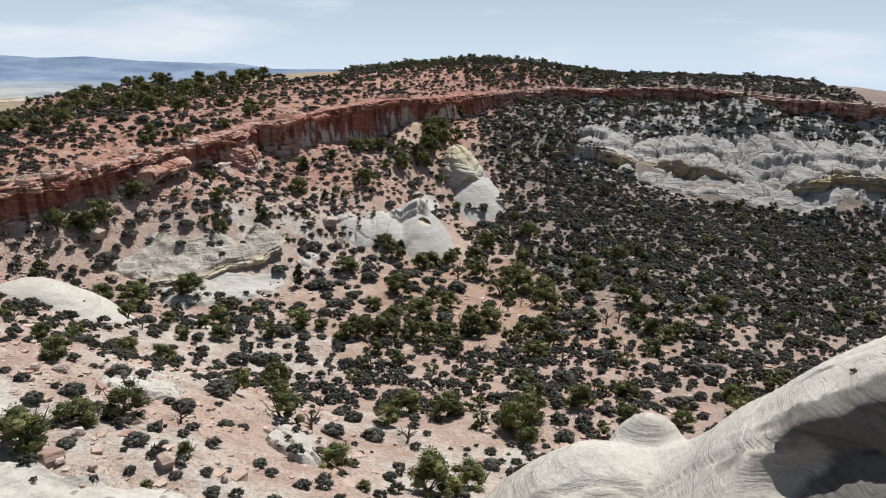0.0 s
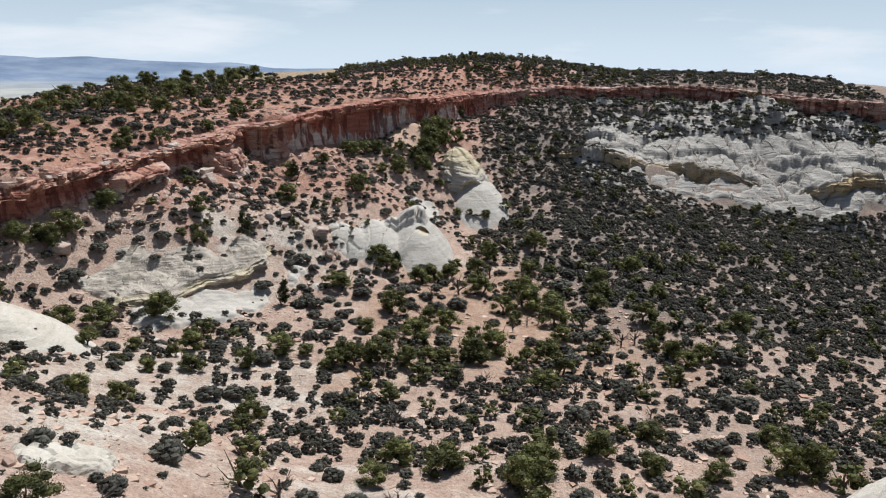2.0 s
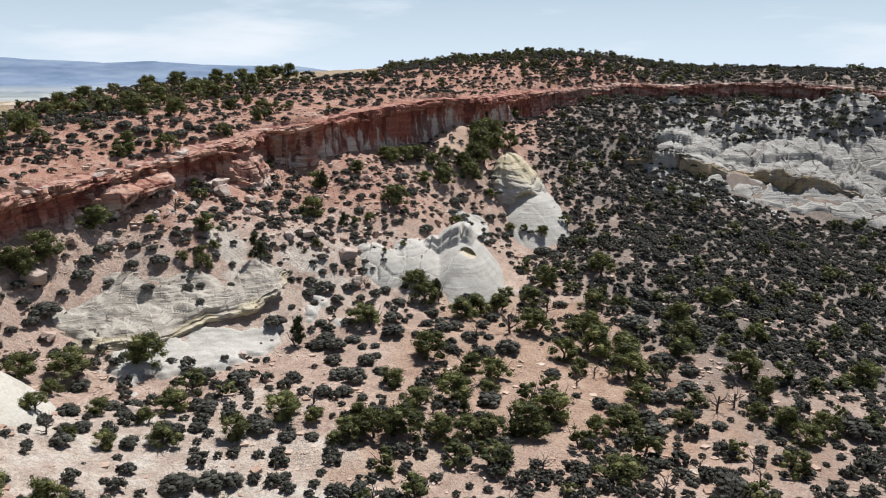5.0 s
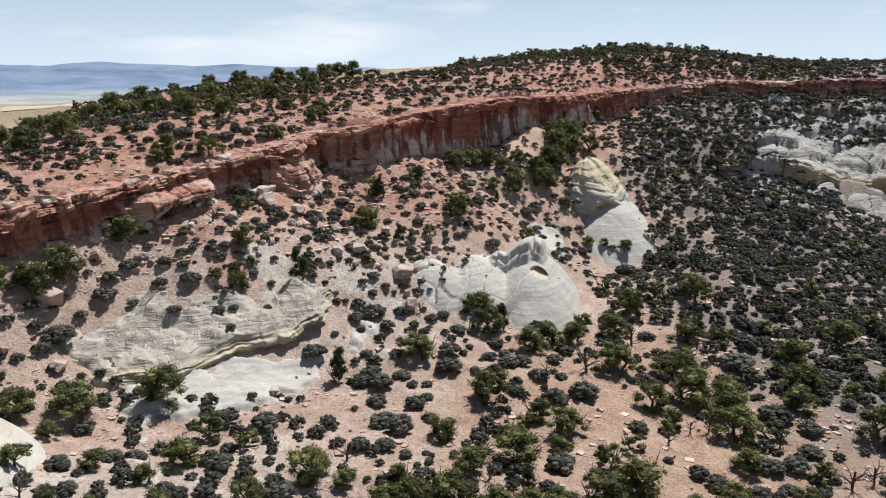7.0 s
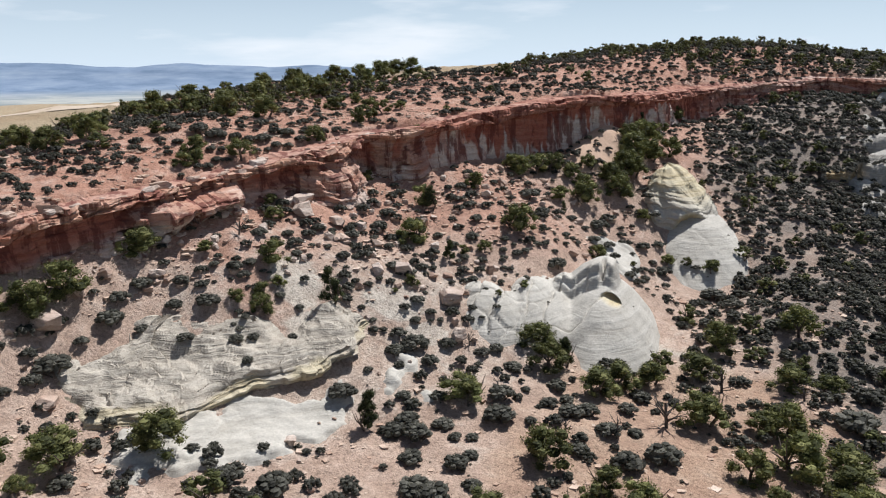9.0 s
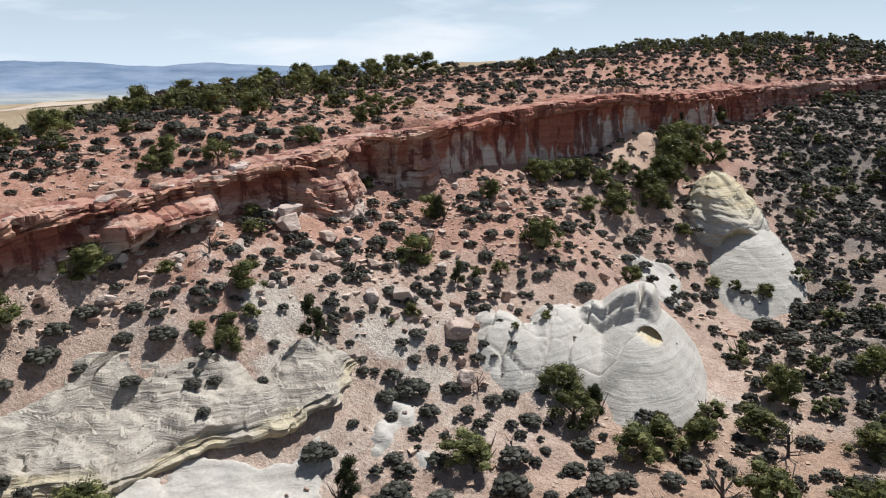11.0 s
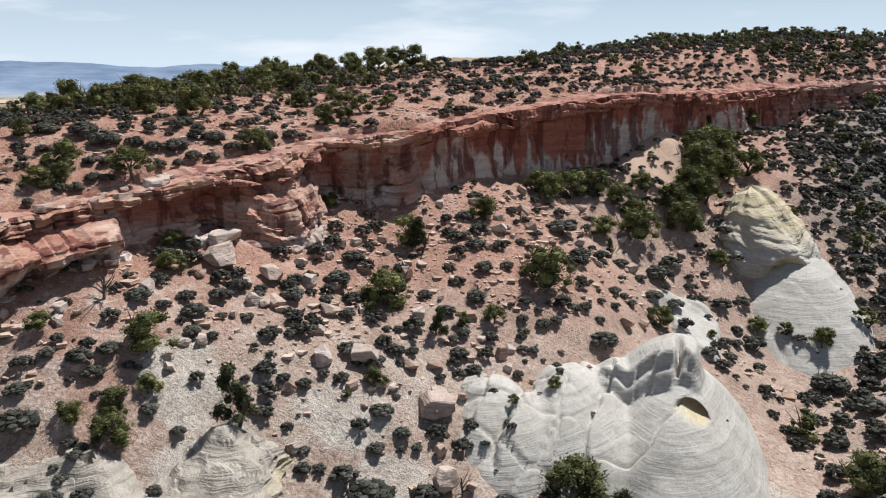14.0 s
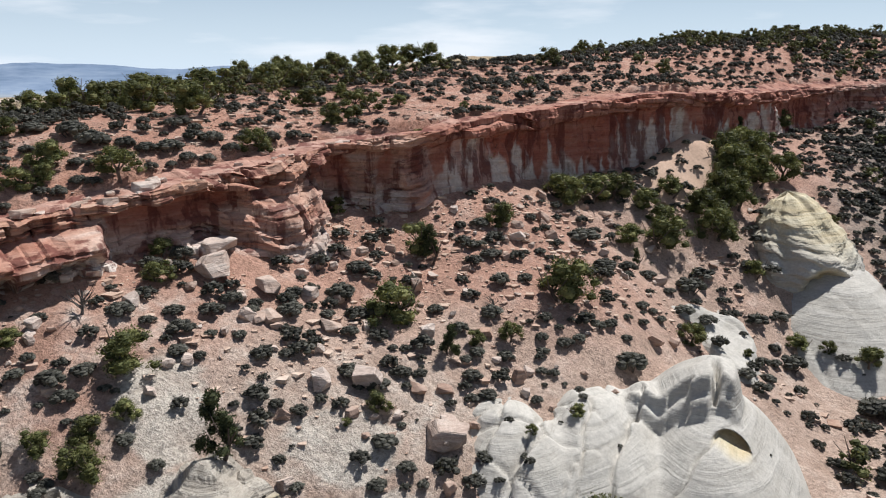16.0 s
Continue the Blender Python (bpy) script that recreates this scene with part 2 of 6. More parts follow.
def thin_plate(lines, step, stiff=0.02):
    """A smooth surface through guide lines of (x, y, z)."""
    pts = np.concatenate([spaced(line, step) for line in lines])
    pts = pts[np.unique((pts[:, :2] / 1.5).round(), axis=0, return_index=True)[1]]
    xy, z, scale = pts[:, :2] / 100, pts[:, 2], 100
    kernel = lambda r2: 0.5 * r2 * np.log(r2 + 1e-12)  # noqa: E731
    n = len(xy)
    a = np.zeros((n + 3, n + 3))
    a[:n, :n] = kernel(((xy[:, None] - xy[None]) ** 2).sum(-1)) + stiff * 0.01 * np.eye(n)
    a[:n, n:], a[n:, :n] = np.c_[np.ones(n), xy], np.c_[np.ones(n), xy].T
    w = np.linalg.solve(a, np.r_[z, 0, 0, 0])

    def height(x, y):
        shape, q = np.shape(x), np.stack([np.ravel(x), np.ravel(y)], 1) / scale
        out = np.empty(len(q))
        for k in range(0, len(q), 20000):
            b = q[k : k + 20000]
            out[k : k + 20000] = kernel(((b[:, None] - xy[None]) ** 2).sum(-1)) @ w[:n] + w[n] + b @ w[n + 1 :]
        return out.reshape(shape)

    return height


RIM = [(-900, -500, 10), (-260, -40, 12), (-110, 70, 17), (-84, 106, 19.8), (-74, 121, 21.4), (-68, 129.5, 22.7), (-65.5, 136, 23.3), (-63.5, 144, 23.6), (-60, 152, 24), (-56, 159, 25.3), (-53, 167, 26.3), (-50, 176, 27.2), (-47.5, 181, 27.9), (-44, 185.5, 28.5),
       (-39, 188.5, 29.1), (-36, 193, 29.7), (-33, 199, 30.2), (-26, 210, 31.5), (-17, 220, 32.7), (-8, 228, 33), (-2, 240, 32.6), (8, 262, 33.2), (25, 277, 34.2),
       (40, 287, 35), (58, 286, 34.7), (82, 300, 35.3), (100, 295, 35), (128, 274, 32), (165, 250, 30), (300, 190, 10), (900, 0, -20)]
LOWER = [
    [(-120, 50, 12), (-83, 106, 13.6), (-73.5, 121, 15.4), (-67.6, 129.7, 16.2), (-65, 136.2, 17.0), (-62.6, 143.5, 18.0), (-57, 147, 18.7), (-53, 158, 18.8), (-46, 172, 19.3), (-40, 183, 19.6), (-34, 195, 23), (-25, 208, 21.5), (-13, 221, 22.5)],
    [(-13, 221, 22.5), (-4, 237, 26), (7, 260, 26.5), (26, 272, 29.5), (56, 279, 29.5), (100, 287, 28), (130, 264, 24), (170, 235, 15)],
    [(-68, 112, 9.5), (-61.5, 124, 9.0), (-58.5, 130, 9.8), (-56, 135, 11.0), (-52.5, 141, 13.4), (-49, 145, 14.8), (-44.5, 152.5, 15.6), (-40, 159, 15.3), (-39, 171, 15.3), (-29, 175, 15.2), (-17, 177, 13), (-13, 198, 14.7), (-8, 215, 19)],
    [(-66, 108, 8), (-60, 118, 6.0), (-48, 122, 4), (-42, 128, 4), (-36, 137, 5), (-30, 145, 5), (-28, 155, 9), (-20, 157, 6), (-8, 154, 2), (4, 168, 1.5), (9, 187, 1.5), (14, 196, 3), (20, 205, 7)],
    [(-34, 104, 3), (-24, 118, 1.5), (-15, 126, 0.6), (-4, 140, 0.3), (9, 137, -0.5), (20, 152, 0.2), (24, 165, 1)],
    [(12, 85, 2.5), (5, 110, 0.5), (25, 130, -1.5), (40, 145, -1), (58, 172, -1.2), (80, 196, -1.5), (110, 219, -3)],
    [(60, 110, -4), (56, 138, -4.5), (86, 179, -6), (130, 205, -8)],
    [(16, 180, 4.2), (38, 202, 5.5), (43, 212, 8.4), (60, 224, 7), (72, 234, 6.5), (94, 226, 2), (130, 228, 2)],
    [(27, 225, 12.5), (34, 236, 15), (40, 255, 24), (70, 262, 25), (110, 255, 20)],
    [(-60, 60, 21), (-35, 62, 17.9), (-23, 61, 14.4), (-16, 62, 11.2), (-8, 56, 9.5), (0, 62, 6), (10, 66, 5), (30, 70, 4), (60, 70, 3)],
    [(-70, 35, 23), (-45, 40, 20.5), (-24, 44, 18.3), (-13, 47, 14.8), (-5, 40, 14), (10, 40, 13), (30, 40, 15), (60, 40, 14)],
    [(-100, 95, 15), (-70, 98, 12), (-55, 88, 13), (-40, 85, 8), (-27, 92, 2), (-10, 85, 2.5), (30, 95, 0), (90, 100, -5)],
    [(-60, 0, 24), (0, 5, 18), (60, 0, 18), (160, 60, 0), (200, 150, -10)],
]
UPPER = [
    [(-100, 110, 20.5), (-84, 130, 23.2), (-76, 150, 26.5)],
    [(-110, 150, 25.5), (-95, 180, 29.5), (-72, 166, 29.2), (-58, 180, 29.7), (-54, 200, 31.5), (-46, 199, 31)],
    [(-118, 200, 28.3), (-100, 206, 30.8), (-76, 211, 33), (-60, 218, 34.2), (-46, 227, 35.8), (-38, 242, 37.4), (-20, 264, 39.3), (-9, 286, 42), (15, 310, 44)],
    [(-30, 226, 35.2), (-18, 240, 36), (0, 265, 37.8), (20, 290, 39.5), (45, 305, 39.5), (80, 315, 38)],
    [(15, 310, 44.3), (33, 333, 44.8), (52, 346, 43.5), (70, 345, 40), (92, 330, 40), (122, 310, 39), (160, 280, 35.2)],
    [(-140, 228, 30.4), (-128, 235, 31.6), (-107, 250, 34.2), (-81, 252, 36.4), (-60, 272, 38.5), (-40, 290, 39.6)],
    [(-20, 335, 41.5), (-87, 345, 36), (-130, 340, 31), (-170, 260, 26)],
    [(-180, 205, 25), (-154, 213, 29.0), (-137, 219, 30.8), (-122, 223, 31.8)],
    [(160, 420, 26), (20, 430, 36), (-120, 430, 30), (-260, 340, 12), (-300, 200, -5)],
    [(230, 330, 20), (260, 260, 14)],
] + [[(x - 2, y + 1, z) for x, y, z in RIM[2:29]]]

lower_height, upper_height = thin_plate(LOWER, 9), thin_plate(UPPER, 12)
_rim = spaced(RIM, 3.0)[:, :2]


def past_rim(x, y):
    """Signed distance from the cliff's edge: positive on the plateau."""
    shape, q = np.shape(x), np.stack([np.ravel(x), np.ravel(y)], 1)
    out = np.empty(len(q))
    a, d = _rim[:-1], np.diff(_rim, axis=0)
    for k in range(0, len(q), 8000):
        b = q[k : k + 8000, None] - a[None]
        t = np.clip((b * d).sum(-1) / (d * d).sum(-1), 0, 1)
        off = b - t[..., None] * d
        r2 = (off**2).sum(-1)
        j = r2.argmin(1)
        i = np.arange(len(b))
        side = d[j, 0] * b[i, j, 1] - d[j, 1] * b[i, j, 0]
        out[k : k + 8000] = np.sqrt(r2[i, j]) * np.sign(side)
    return out.reshape(shape)


def lattice(x, y, seed):
    """Smooth value noise in 0..1."""
    xi, yi = np.floor(x).astype(np.int64), np.floor(y).astype(np.int64)
    u, v = x - xi, y - yi
    u, v = u * u * (3 - 2 * u), v * v * (3 - 2 * v)

    def h(a, b):
        k = (a * 374761393 + b * 668265263 + seed * 362437) & 0x7FFFFFFF
        k = ((k ^ (k >> 13)) * 1274126177) & 0x7FFFFFFF
        return ((k ^ (k >> 16)) & 0xFFFF) / 65535.0

    return (h(xi, yi) * (1 - u) + h(xi + 1, yi) * u) * (1 - v) + (h(xi, yi + 1) * (1 - u) + h(xi + 1, yi + 1) * u) * v


def fractal(x, y, size, seed, octaves=4):
    x, y = np.asarray(x, float), np.asarray(y, float)
    return sum(0.5**k * (lattice(x * 2**k / size, y * 2**k / size, seed + 7 * k) - 0.5) for k in range(octaves))


def smooth(a, b, v):
    t = np.clip((v - a) / (b - a), 0, 1)
    return t * t * (3 - 2 * t)


def blob(x, y, cx, cy, rx, ry, turn=0.0):
    """1 in the middle of an ellipse, 0 on its edge, below that outside."""
    c, s = math.cos(radians(turn)), math.sin(radians(turn))
    u, v = (x - cx) * c + (y - cy) * s, -(x - cx) * s + (y - cy) * c
    return 1 - np.sqrt((u / rx) ** 2 + (v / ry) ** 2)


LEDGE_X = [28, 50, 64, 85, 98, 106, 119, 140, 155]
LEDGE_TOP = [17, 17.3, 12.6, 12.0, 7.2, 4.8, 9.8, 10.5, 9]
LEDGE_FOOT = [15.5, 12.0, 5.6, 5.2, 1.6, -1.0, -1.5, 0.0, -2]


def ledge_front(x):
    return np.interp(x, LEDGE_X, [236, 236, 236, 235, 231, 227, 228, 228, 222]) + fractal(x, x * 0, 17, 61, 3) * 9 + np.floor(lattice(x / 6, x * 0, 62) * 4) * 0.9


def land(x, y):
    """Height of the bare ground."""
    x, y = np.asarray(x, float), np.asarray(y, float)
    s = past_rim(x, y)
    far = np.hypot(x, y - 180)
    near = smooth(520, 300, far)
    low = np.where(far < 520, lower_height(x, y), 0)
    up = np.where(far < 520, upper_height(x, y), 0)
    step = smooth(1.0, 3.2, s)
    z = low * (1 - step) + up * step
    z = z + near * (fractal(x, y, 14, 3, 5) * 1.3 + fractal(x, y, 2.2, 9, 2) * 0.35)
    d = y - ledge_front(x)
    z = z - 8 * smooth(-1, 3, d) * smooth(36, 26, d) * smooth(44, 56, x) * smooth(170, 150, x) * (1 - step)
    plain = -75 + fractal(x, y, 900, 21, 4) * 60
    return z * near + plain * (1 - near)


def open_grass(x, y):
    """1 on the treeless meadow behind the crest."""
    s, f = past_rim(x, y), fractal(x, y, 9, 15, 4)
    west = smooth(-112, -122, x + 0.1 * (y - 200) + f * 6) * smooth(0, 3, s)
    return np.maximum(west, smooth(203, 211, y + 0.5 * x + f * 6 - 0.9 * np.clip(x + 66, 0, 60)) * smooth(-30, -42, x))


def sheet(name, xs, ys, heights, mat, masks=None, keep=None):
    """A mesh over a grid of x and y."""
    nx, ny = len(xs), len(ys)
    X, Y = np.meshgrid(xs, ys)
    v = np.stack([X.ravel(), Y.ravel(), heights.ravel()], 1)
    i = np.arange(ny - 1)[:, None] * nx + np.arange(nx - 1)[None]
    f = np.stack([i, i + 1, i + nx + 1, i + nx], -1).reshape(-1, 4)
    if keep is not None:
        k = keep.ravel()
        f = f[k[f].any(1)]
        used = np.unique(f)
        back = np.full(len(v), -1)
        back[used] = np.arange(len(used))
        v, f = v[used], back[f]
        masks = {a: np.ravel(b)[used] for a, b in (masks or {}).items()}
    return mesh_object(name, v, f, mat, masks)


def quick_mesh(name, v, f):
    """A mesh from arrays of places and of faces with one count of corners."""
    v, f = np.asarray(v, np.float32), np.asarray(f, np.int32)
    me = bpy.data.meshes.new(name)
    me.vertices.add(len(v))
    me.vertices.foreach_set("co", v.ravel())
    me.loops.add(f.size)
    me.loops.foreach_set("vertex_index", f.ravel())
    me.polygons.add(len(f))
    me.polygons.foreach_set("loop_start", np.arange(len(f), dtype=np.int32) * f.shape[1])
    me.polygons.foreach_set("use_smooth", np.zeros(len(f), bool))
    me.update(calc_edges=True)
    return me


def mesh_object(name, v, f, mat, masks=None, flat=False):
    me = quick_mesh(name, v, f)
    for a, b in (masks or {}).items():
        me.attributes.new(a, "FLOAT", "POINT").data.foreach_set("value", np.ravel(b).astype(np.float32))
    me.polygons.foreach_set("use_smooth", np.full(len(me.polygons), not flat))
    me.materials.append(mat)
    me.update()
    return new(name, me)


def grown(start, step, stop, rate):
    out = [start]
    while abs(out[-1]) < stop:
        out.append(out[-1] + step)
        step *= rate
    return np.array(out)


gx = np.r_[-grown(125, 1.2, 4600, 1.13)[::-1], np.arange(-124, 140, 0.8), grown(140, 1.2, 4600, 1.13)]
gy = np.r_[np.array([-3000, -1000, -400, -200, -100, -60, -30, -10, 0, 8, 14]), np.arange(18, 250, 0.8), np.arange(250, 360, 1.3), 360 + grown(1.3, 1.6, 4300, 1.13)]
GX, GY = np.meshgrid(gx, gy)
GZ = land(GX, GY)
S = past_rim(GX, GY)
wander = fractal(GX, GY, 30, 5, 3)
fray = fractal(GX, GY, 9, 15, 4)
foot = smooth(-46, -4, S + wander * 26 + fray * 10)
red = foot * smooth(46, 4, GX + wander * 40) * 0.72
red = np.maximum(red, smooth(0, 3, S) * smooth(80, 20, GX + wander * 60) * (0.95 + 0.5 * fray))
red = np.maximum(red, 0.45 * smooth(0.0, 0.5, blob(GX, GY, -30, 60, 16, 9) + fray * 0.7))
red = red * (1 - 0.75 * smooth(0, 0.4, np.maximum(blob(GX, GY, -62, 122, 24, 15), blob(GX, GY, -55, 133, 13, 13))))
pale = smooth(-0.1, 0.35, blob(GX, GY, -22, 50, 40, 36) + fray * 0.6) * 0.7 * (0.7 + 1.2 * fray)
pale = np.maximum(pale, smooth(0, 0.5, blob(GX, GY, -28, 100, 32, 20) + fray * 0.8) * 0.6)
pale = np.maximum(pale, smooth(-0.1, 0.4, blob(GX, GY, -34, 132, 22, 13, 50) + fray * 0.9) * 0.45)
pale = np.maximum(pale, smooth(0, 0.4, blob(GX, GY, -27, 150, 20, 12, 10) + fray * 1.1) * 0.4)
pale = np.maximum(pale, smooth(0, 0.4, blob(GX, GY, 2, 160, 12, 9) + fray * 0.9) * 0.75)
pale = np.maximum(pale, 0.36 * smooth(0, 0.4, blob(GX, GY, -42, 147, 20, 13, 30) + fray * 0.9))
for px, py, rx, ry in ((-41.8, 148.0, 3.4, 4.2), (-30.4, 153.0, 5.0, 3.0), (-37.5, 143.5, 4.0, 2.4), (-26.0, 150.5, 3.5, 2.2)):
    pale = np.maximum(pale, 1.1 * smooth(0, 0.25, blob(GX, GY, px, py, rx, ry, 20) + fray * 1.1))
orange = smooth(0.0, 0.5, blob(GX, GY, 8, 128, 34, 46) + fray * 0.5) * (0.95 + 0.9 * wander)
orange = np.maximum(orange, smooth(0, 0.25, blob(GX, GY, -9, 219, 8, 5, 40)))
grey = smooth(2, 36, GX + wander * 24) * smooth(0, -4, S) * (0.75 + 0.5 * fray)
grey = grey * (1 - 0.55 * smooth(145, 118, GY))
grey = np.maximum(grey, 0.6 * smooth(0, 4, S) * smooth(25, 80, GX + wander * 30))
meadow = np.maximum(open_grass(GX, GY), smooth(330, 420, np.hypot(GX, GY - 180)))
ground = sheet("ground", gx, gy, GZ, GROUND, {"red": red, "pale": pale, "orange": orange, "grey": grey, "meadow": meadow})
tagged(ground, "pale and red sandy desert ground with scattered stones", "ground", kind="structure")

# ---- the red cliff ----
def part(name, me, parent, label=""):
    """A part given in the world's metres where its thing is neither turned nor scaled."""
    ob = new(name, me)
    ob.parent = parent
    if "outcrop" in parent.get("category", ""):
        ob.location = -parent.location
    return tagged(ob, label)


def thing(name, x=0.0, y=0.0, z=0.0, label="", category="", group=""):
    ob = new(name)
    ob.location = (x, y, z)
    return tagged(ob, label, category, group)


# the cliff's shape at stations along it: x of the rim, then metres in front of the rim at the heights of KNOTS
KNOTS = [0.0, 0.12, 0.28, 0.42, 0.54, 0.62, 0.70, 0.78, 0.82, 0.92, 1.0]
STATIONS = [
    (-125, 2.2, 1.6, 1.1, 0.7, 0.4, 0.1, -0.2, -0.2, 1.6, 1.5, 0.8),
    (-64.0, 2.2, 1.6, 1.0, 0.6, 0.2, 0.0, -0.3, -0.3, 1.8, 1.6, 0.8),
    (-63.2, 2.6, 2.2, 2.2, 2.4, 2.4, 1.8, 0.7, 0.2, 1.6, 1.5, 0.8),
    (-62.2, 3.2, 3.0, 3.6, 4.5, 4.7, 4.0, 2.4, 0.8, 1.5, 1.4, 0.8),
    (-58.5, 3.2, 3.2, 4.0, 5.2, 5.5, 4.9, 3.2, 1.4, 1.7, 1.6, 0.9),
    (-57.0, 3.4, 3.5, 3.9, 4.5, 4.6, 4.0, 2.6, 1.0, 1.4, 1.3, 0.8),
    (-56.2, 3.6, 2.8, 1.9, 1.3, 1.0, 0.7, 0.4, 0.3, 1.4, 1.5, 0.9),
    (-55.0, 4.2, 3.0, 1.6, 0.9, 0.5, 0.3, 0.0, 0.1, 2.4, 2.4, 1.2),
    (-53.2, 5.0, 3.8, 2.2, 1.2, 0.5, 0.0, -0.4, 0.1, 2.6, 2.4, 1.3),
    (-52.5, 6.4, 5.6, 4.4, 3.4, 2.4, 1.4, 0.3, 0.4, 2.5, 2.3, 1.3),
    (-51.4, 8.0, 7.2, 6.2, 5.4, 4.7, 3.9, 2.6, 1.6, 2.4, 2.1, 1.2),
    (-50.2, 7.6, 6.8, 5.9, 5.1, 4.4, 3.8, 3.0, 2.4, 2.6, 2.2, 1.2),
    (-49.0, 6.0, 5.0, 4.0, 3.4, 2.9, 2.4, 1.8, 1.6, 2.5, 2.2, 1.2),
    (-48.0, 4.2, 2.8, 1.5, 0.9, 0.5, 0.2, 0.0, 0.4, 2.2, 2.1, 1.2),
    (-45.4, 3.6, 2.2, 1.0, 0.6, 0.3, 0.1, -0.1, 0.3, 2.1, 2.0, 1.2),
    (-44.0, 4.0, 3.3, 2.8, 2.5, 2.2, 2.0, 1.7, 1.7, 2.2, 2.0, 1.2),
    (-42.6, 3.0, 1.8, 0.9, 0.5, 0.3, 0.1, 0.0, 0.3, 1.9, 1.8, 1.1),
    (-40.4, 3.0, 2.4, 1.9, 1.6, 1.4, 1.2, 1.1, 1.2, 1.9, 1.8, 1.1),
    (-38.6, 2.0, 1.2, 0.7, 0.4, 0.2, 0.0, -0.1, 0.1, 1.5, 1.5, 1.0),
    (-34, 1.6, 0.9, 0.6, 0.4, 0.2, 0.0, -0.2, -0.2, 1.3, 1.3, 0.9),
    (-12, 1.6, 0.9, 0.6, 0.4, 0.2, 0.1, 0.0, 0.0, 1.2, 1.2, 0.8),
    (-9.4, 2.4, 2.1, 1.8, 1.6, 1.4, 1.3, 1.2, 1.1, 1.7, 1.6, 1.0),
    (-6.0, 2.0, 1.4, 1.0, 0.8, 0.6, 0.5, 0.3, 0.2, 1.3, 1.3, 0.9),
    (10, 2.2, 1.6, 1.2, 1.0, 0.9, 0.6, 0.5, 0.5, 1.5, 1.3, 0.8),
    (200, 2.2, 1.6, 1.2, 1.0, 0.9, 0.6, 0.5, 0.5, 1.5, 1.3, 0.8),
]


def build_cliff():
    step = 0.26
    line = spaced(RIM[2:29], step)
    d = np.gradient(line[:, :2], axis=0)
    for _ in range(22):
        d = (np.roll(d, 1, 0) + d + np.roll(d, -1, 0)) / 3
    d[:22], d[-22:] = d[22], d[-23]
    out = np.stack([d[:, 1], -d[:, 0]], 1) / np.hypot(*d.T)[:, None]  # towards the valley
    u = np.arange(len(line)) * step
    x = line[:, 0]
    west = smooth(-36, -42, x)  # broken ledges under the caprock
    wall = smooth(-40, -36, x) * smooth(14, 4, x)  # tall smooth wall
    st = np.array(STATIONS)
    base = np.interp(x, st[:, 0], st[:, 1])
    foot = land(*(line[:, :2] + (base + 0.4)[:, None] * out).T) - 1.0
    top = upper_height(*(line[:, :2] - 1.2 * out).T) + 0.25
    v = np.linspace(0, 1, 92)
    V, U = np.meshgrid(v, u)
    W, B = west[:, None], wall[:, None]
    E = 1 - np.clip(W + B, 0, 1)
    H = (top - foot)[:, None] * V
    # the stations' shape, with wandering borders
    su = np.interp(st[:, 0], x, u)
    xx = U + fractal(U, H, 3.0, 30, 3) * (1.8 * W + 1.0)
    vv = np.clip(V + fractal(U, 0 * V, 9, 38, 3) * 0.10 + fractal(U, H, 2.5, 32, 2) * 0.05, 0, 1)
    iv = np.clip(np.interp(vv, KNOTS, np.arange(len(KNOTS))), 0, len(KNOTS) - 1.001)
    shape = np.zeros_like(V)
    for k in range(len(KNOTS)):
        shape += np.interp(xx, su, st[:, 1 + k]) * np.clip(1 - np.abs(iv - k), 0, 1)
    cap = smooth(0.79, 0.815, vv)
    # uneven beds broken by upright joints
    bed = H + fractal(U, 0 * V, 14, 36, 2) * 1.2
    beds = bed / 1.0 + 0.9 * (lattice(bed / 1.7, 0 * V, 60) - 0.5)
    layer = np.floor(beds)
    wide = 1.5 + 2.6 * lattice(layer * 1.7, 0 * V, 62)
    cu = U / wide + 1.6 * (lattice(U / 5, layer * 1.3, 37) - 0.5) + 0.37 * layer
    fr, bf = cu - np.floor(cu), beds - layer
    joint = np.maximum(np.maximum(smooth(0.06, 0.0, fr), smooth(0.94, 1.0, fr)), 0.7 * np.maximum(smooth(0.14, 0.0, bf), smooth(0.92, 1.0, bf)))
    broken = smooth(0.35, 0.6, lattice(U / 6, H / 2.5, 64))
    blocks = ((lattice(np.floor(cu), layer, 35) - 0.5) * 1.5 - 0.5 * joint) * (0.35 + 0.65 * broken)
    body = fractal(U, V * 3, 10, 31, 3) * 2.2 * (1 - 0.45 * B) + fractal(U, H * 0.5, 2.4, 33, 4) * 1.0 + fractal(U, H, 0.7, 34, 2) * 0.4
    recess = W * smooth(0.2, -0.6, shape - 0.9) * (1 - cap)
    o = 0.2 + shape + body * (1 - 0.5 * recess) + blocks * (0.5 + 0.6 * cap + 0.75 * W) * (1 - 0.85 * B * (1 - cap)) * (1 - 0.8 * recess)
    thin = np.floor(bed / 0.38 + 1.5 * lattice(bed / 1.3, 0 * V, 66))
    o = o + (lattice(thin, U / 3.5, 68) - 0.5) * (0.55 * W + 0.3 * E + 0.25 * cap) * (1 - 0.7 * recess)
    # rounded hollows weathered into the bluff in the west
    pock = smooth(0.60, 0.74, lattice(U / 1.7, H / 1.5, 43)) * smooth(-55, -58, x)[:, None] * smooth(0.08, 0.2, V) * smooth(0.52, 0.40, V)
    o = o - 1.3 * pock
    # upright ribs and runnels of the tall wall
    o = o + B * (1 - cap) * fractal(U, H * 0.1, 2.0, 39, 3) * 0.7
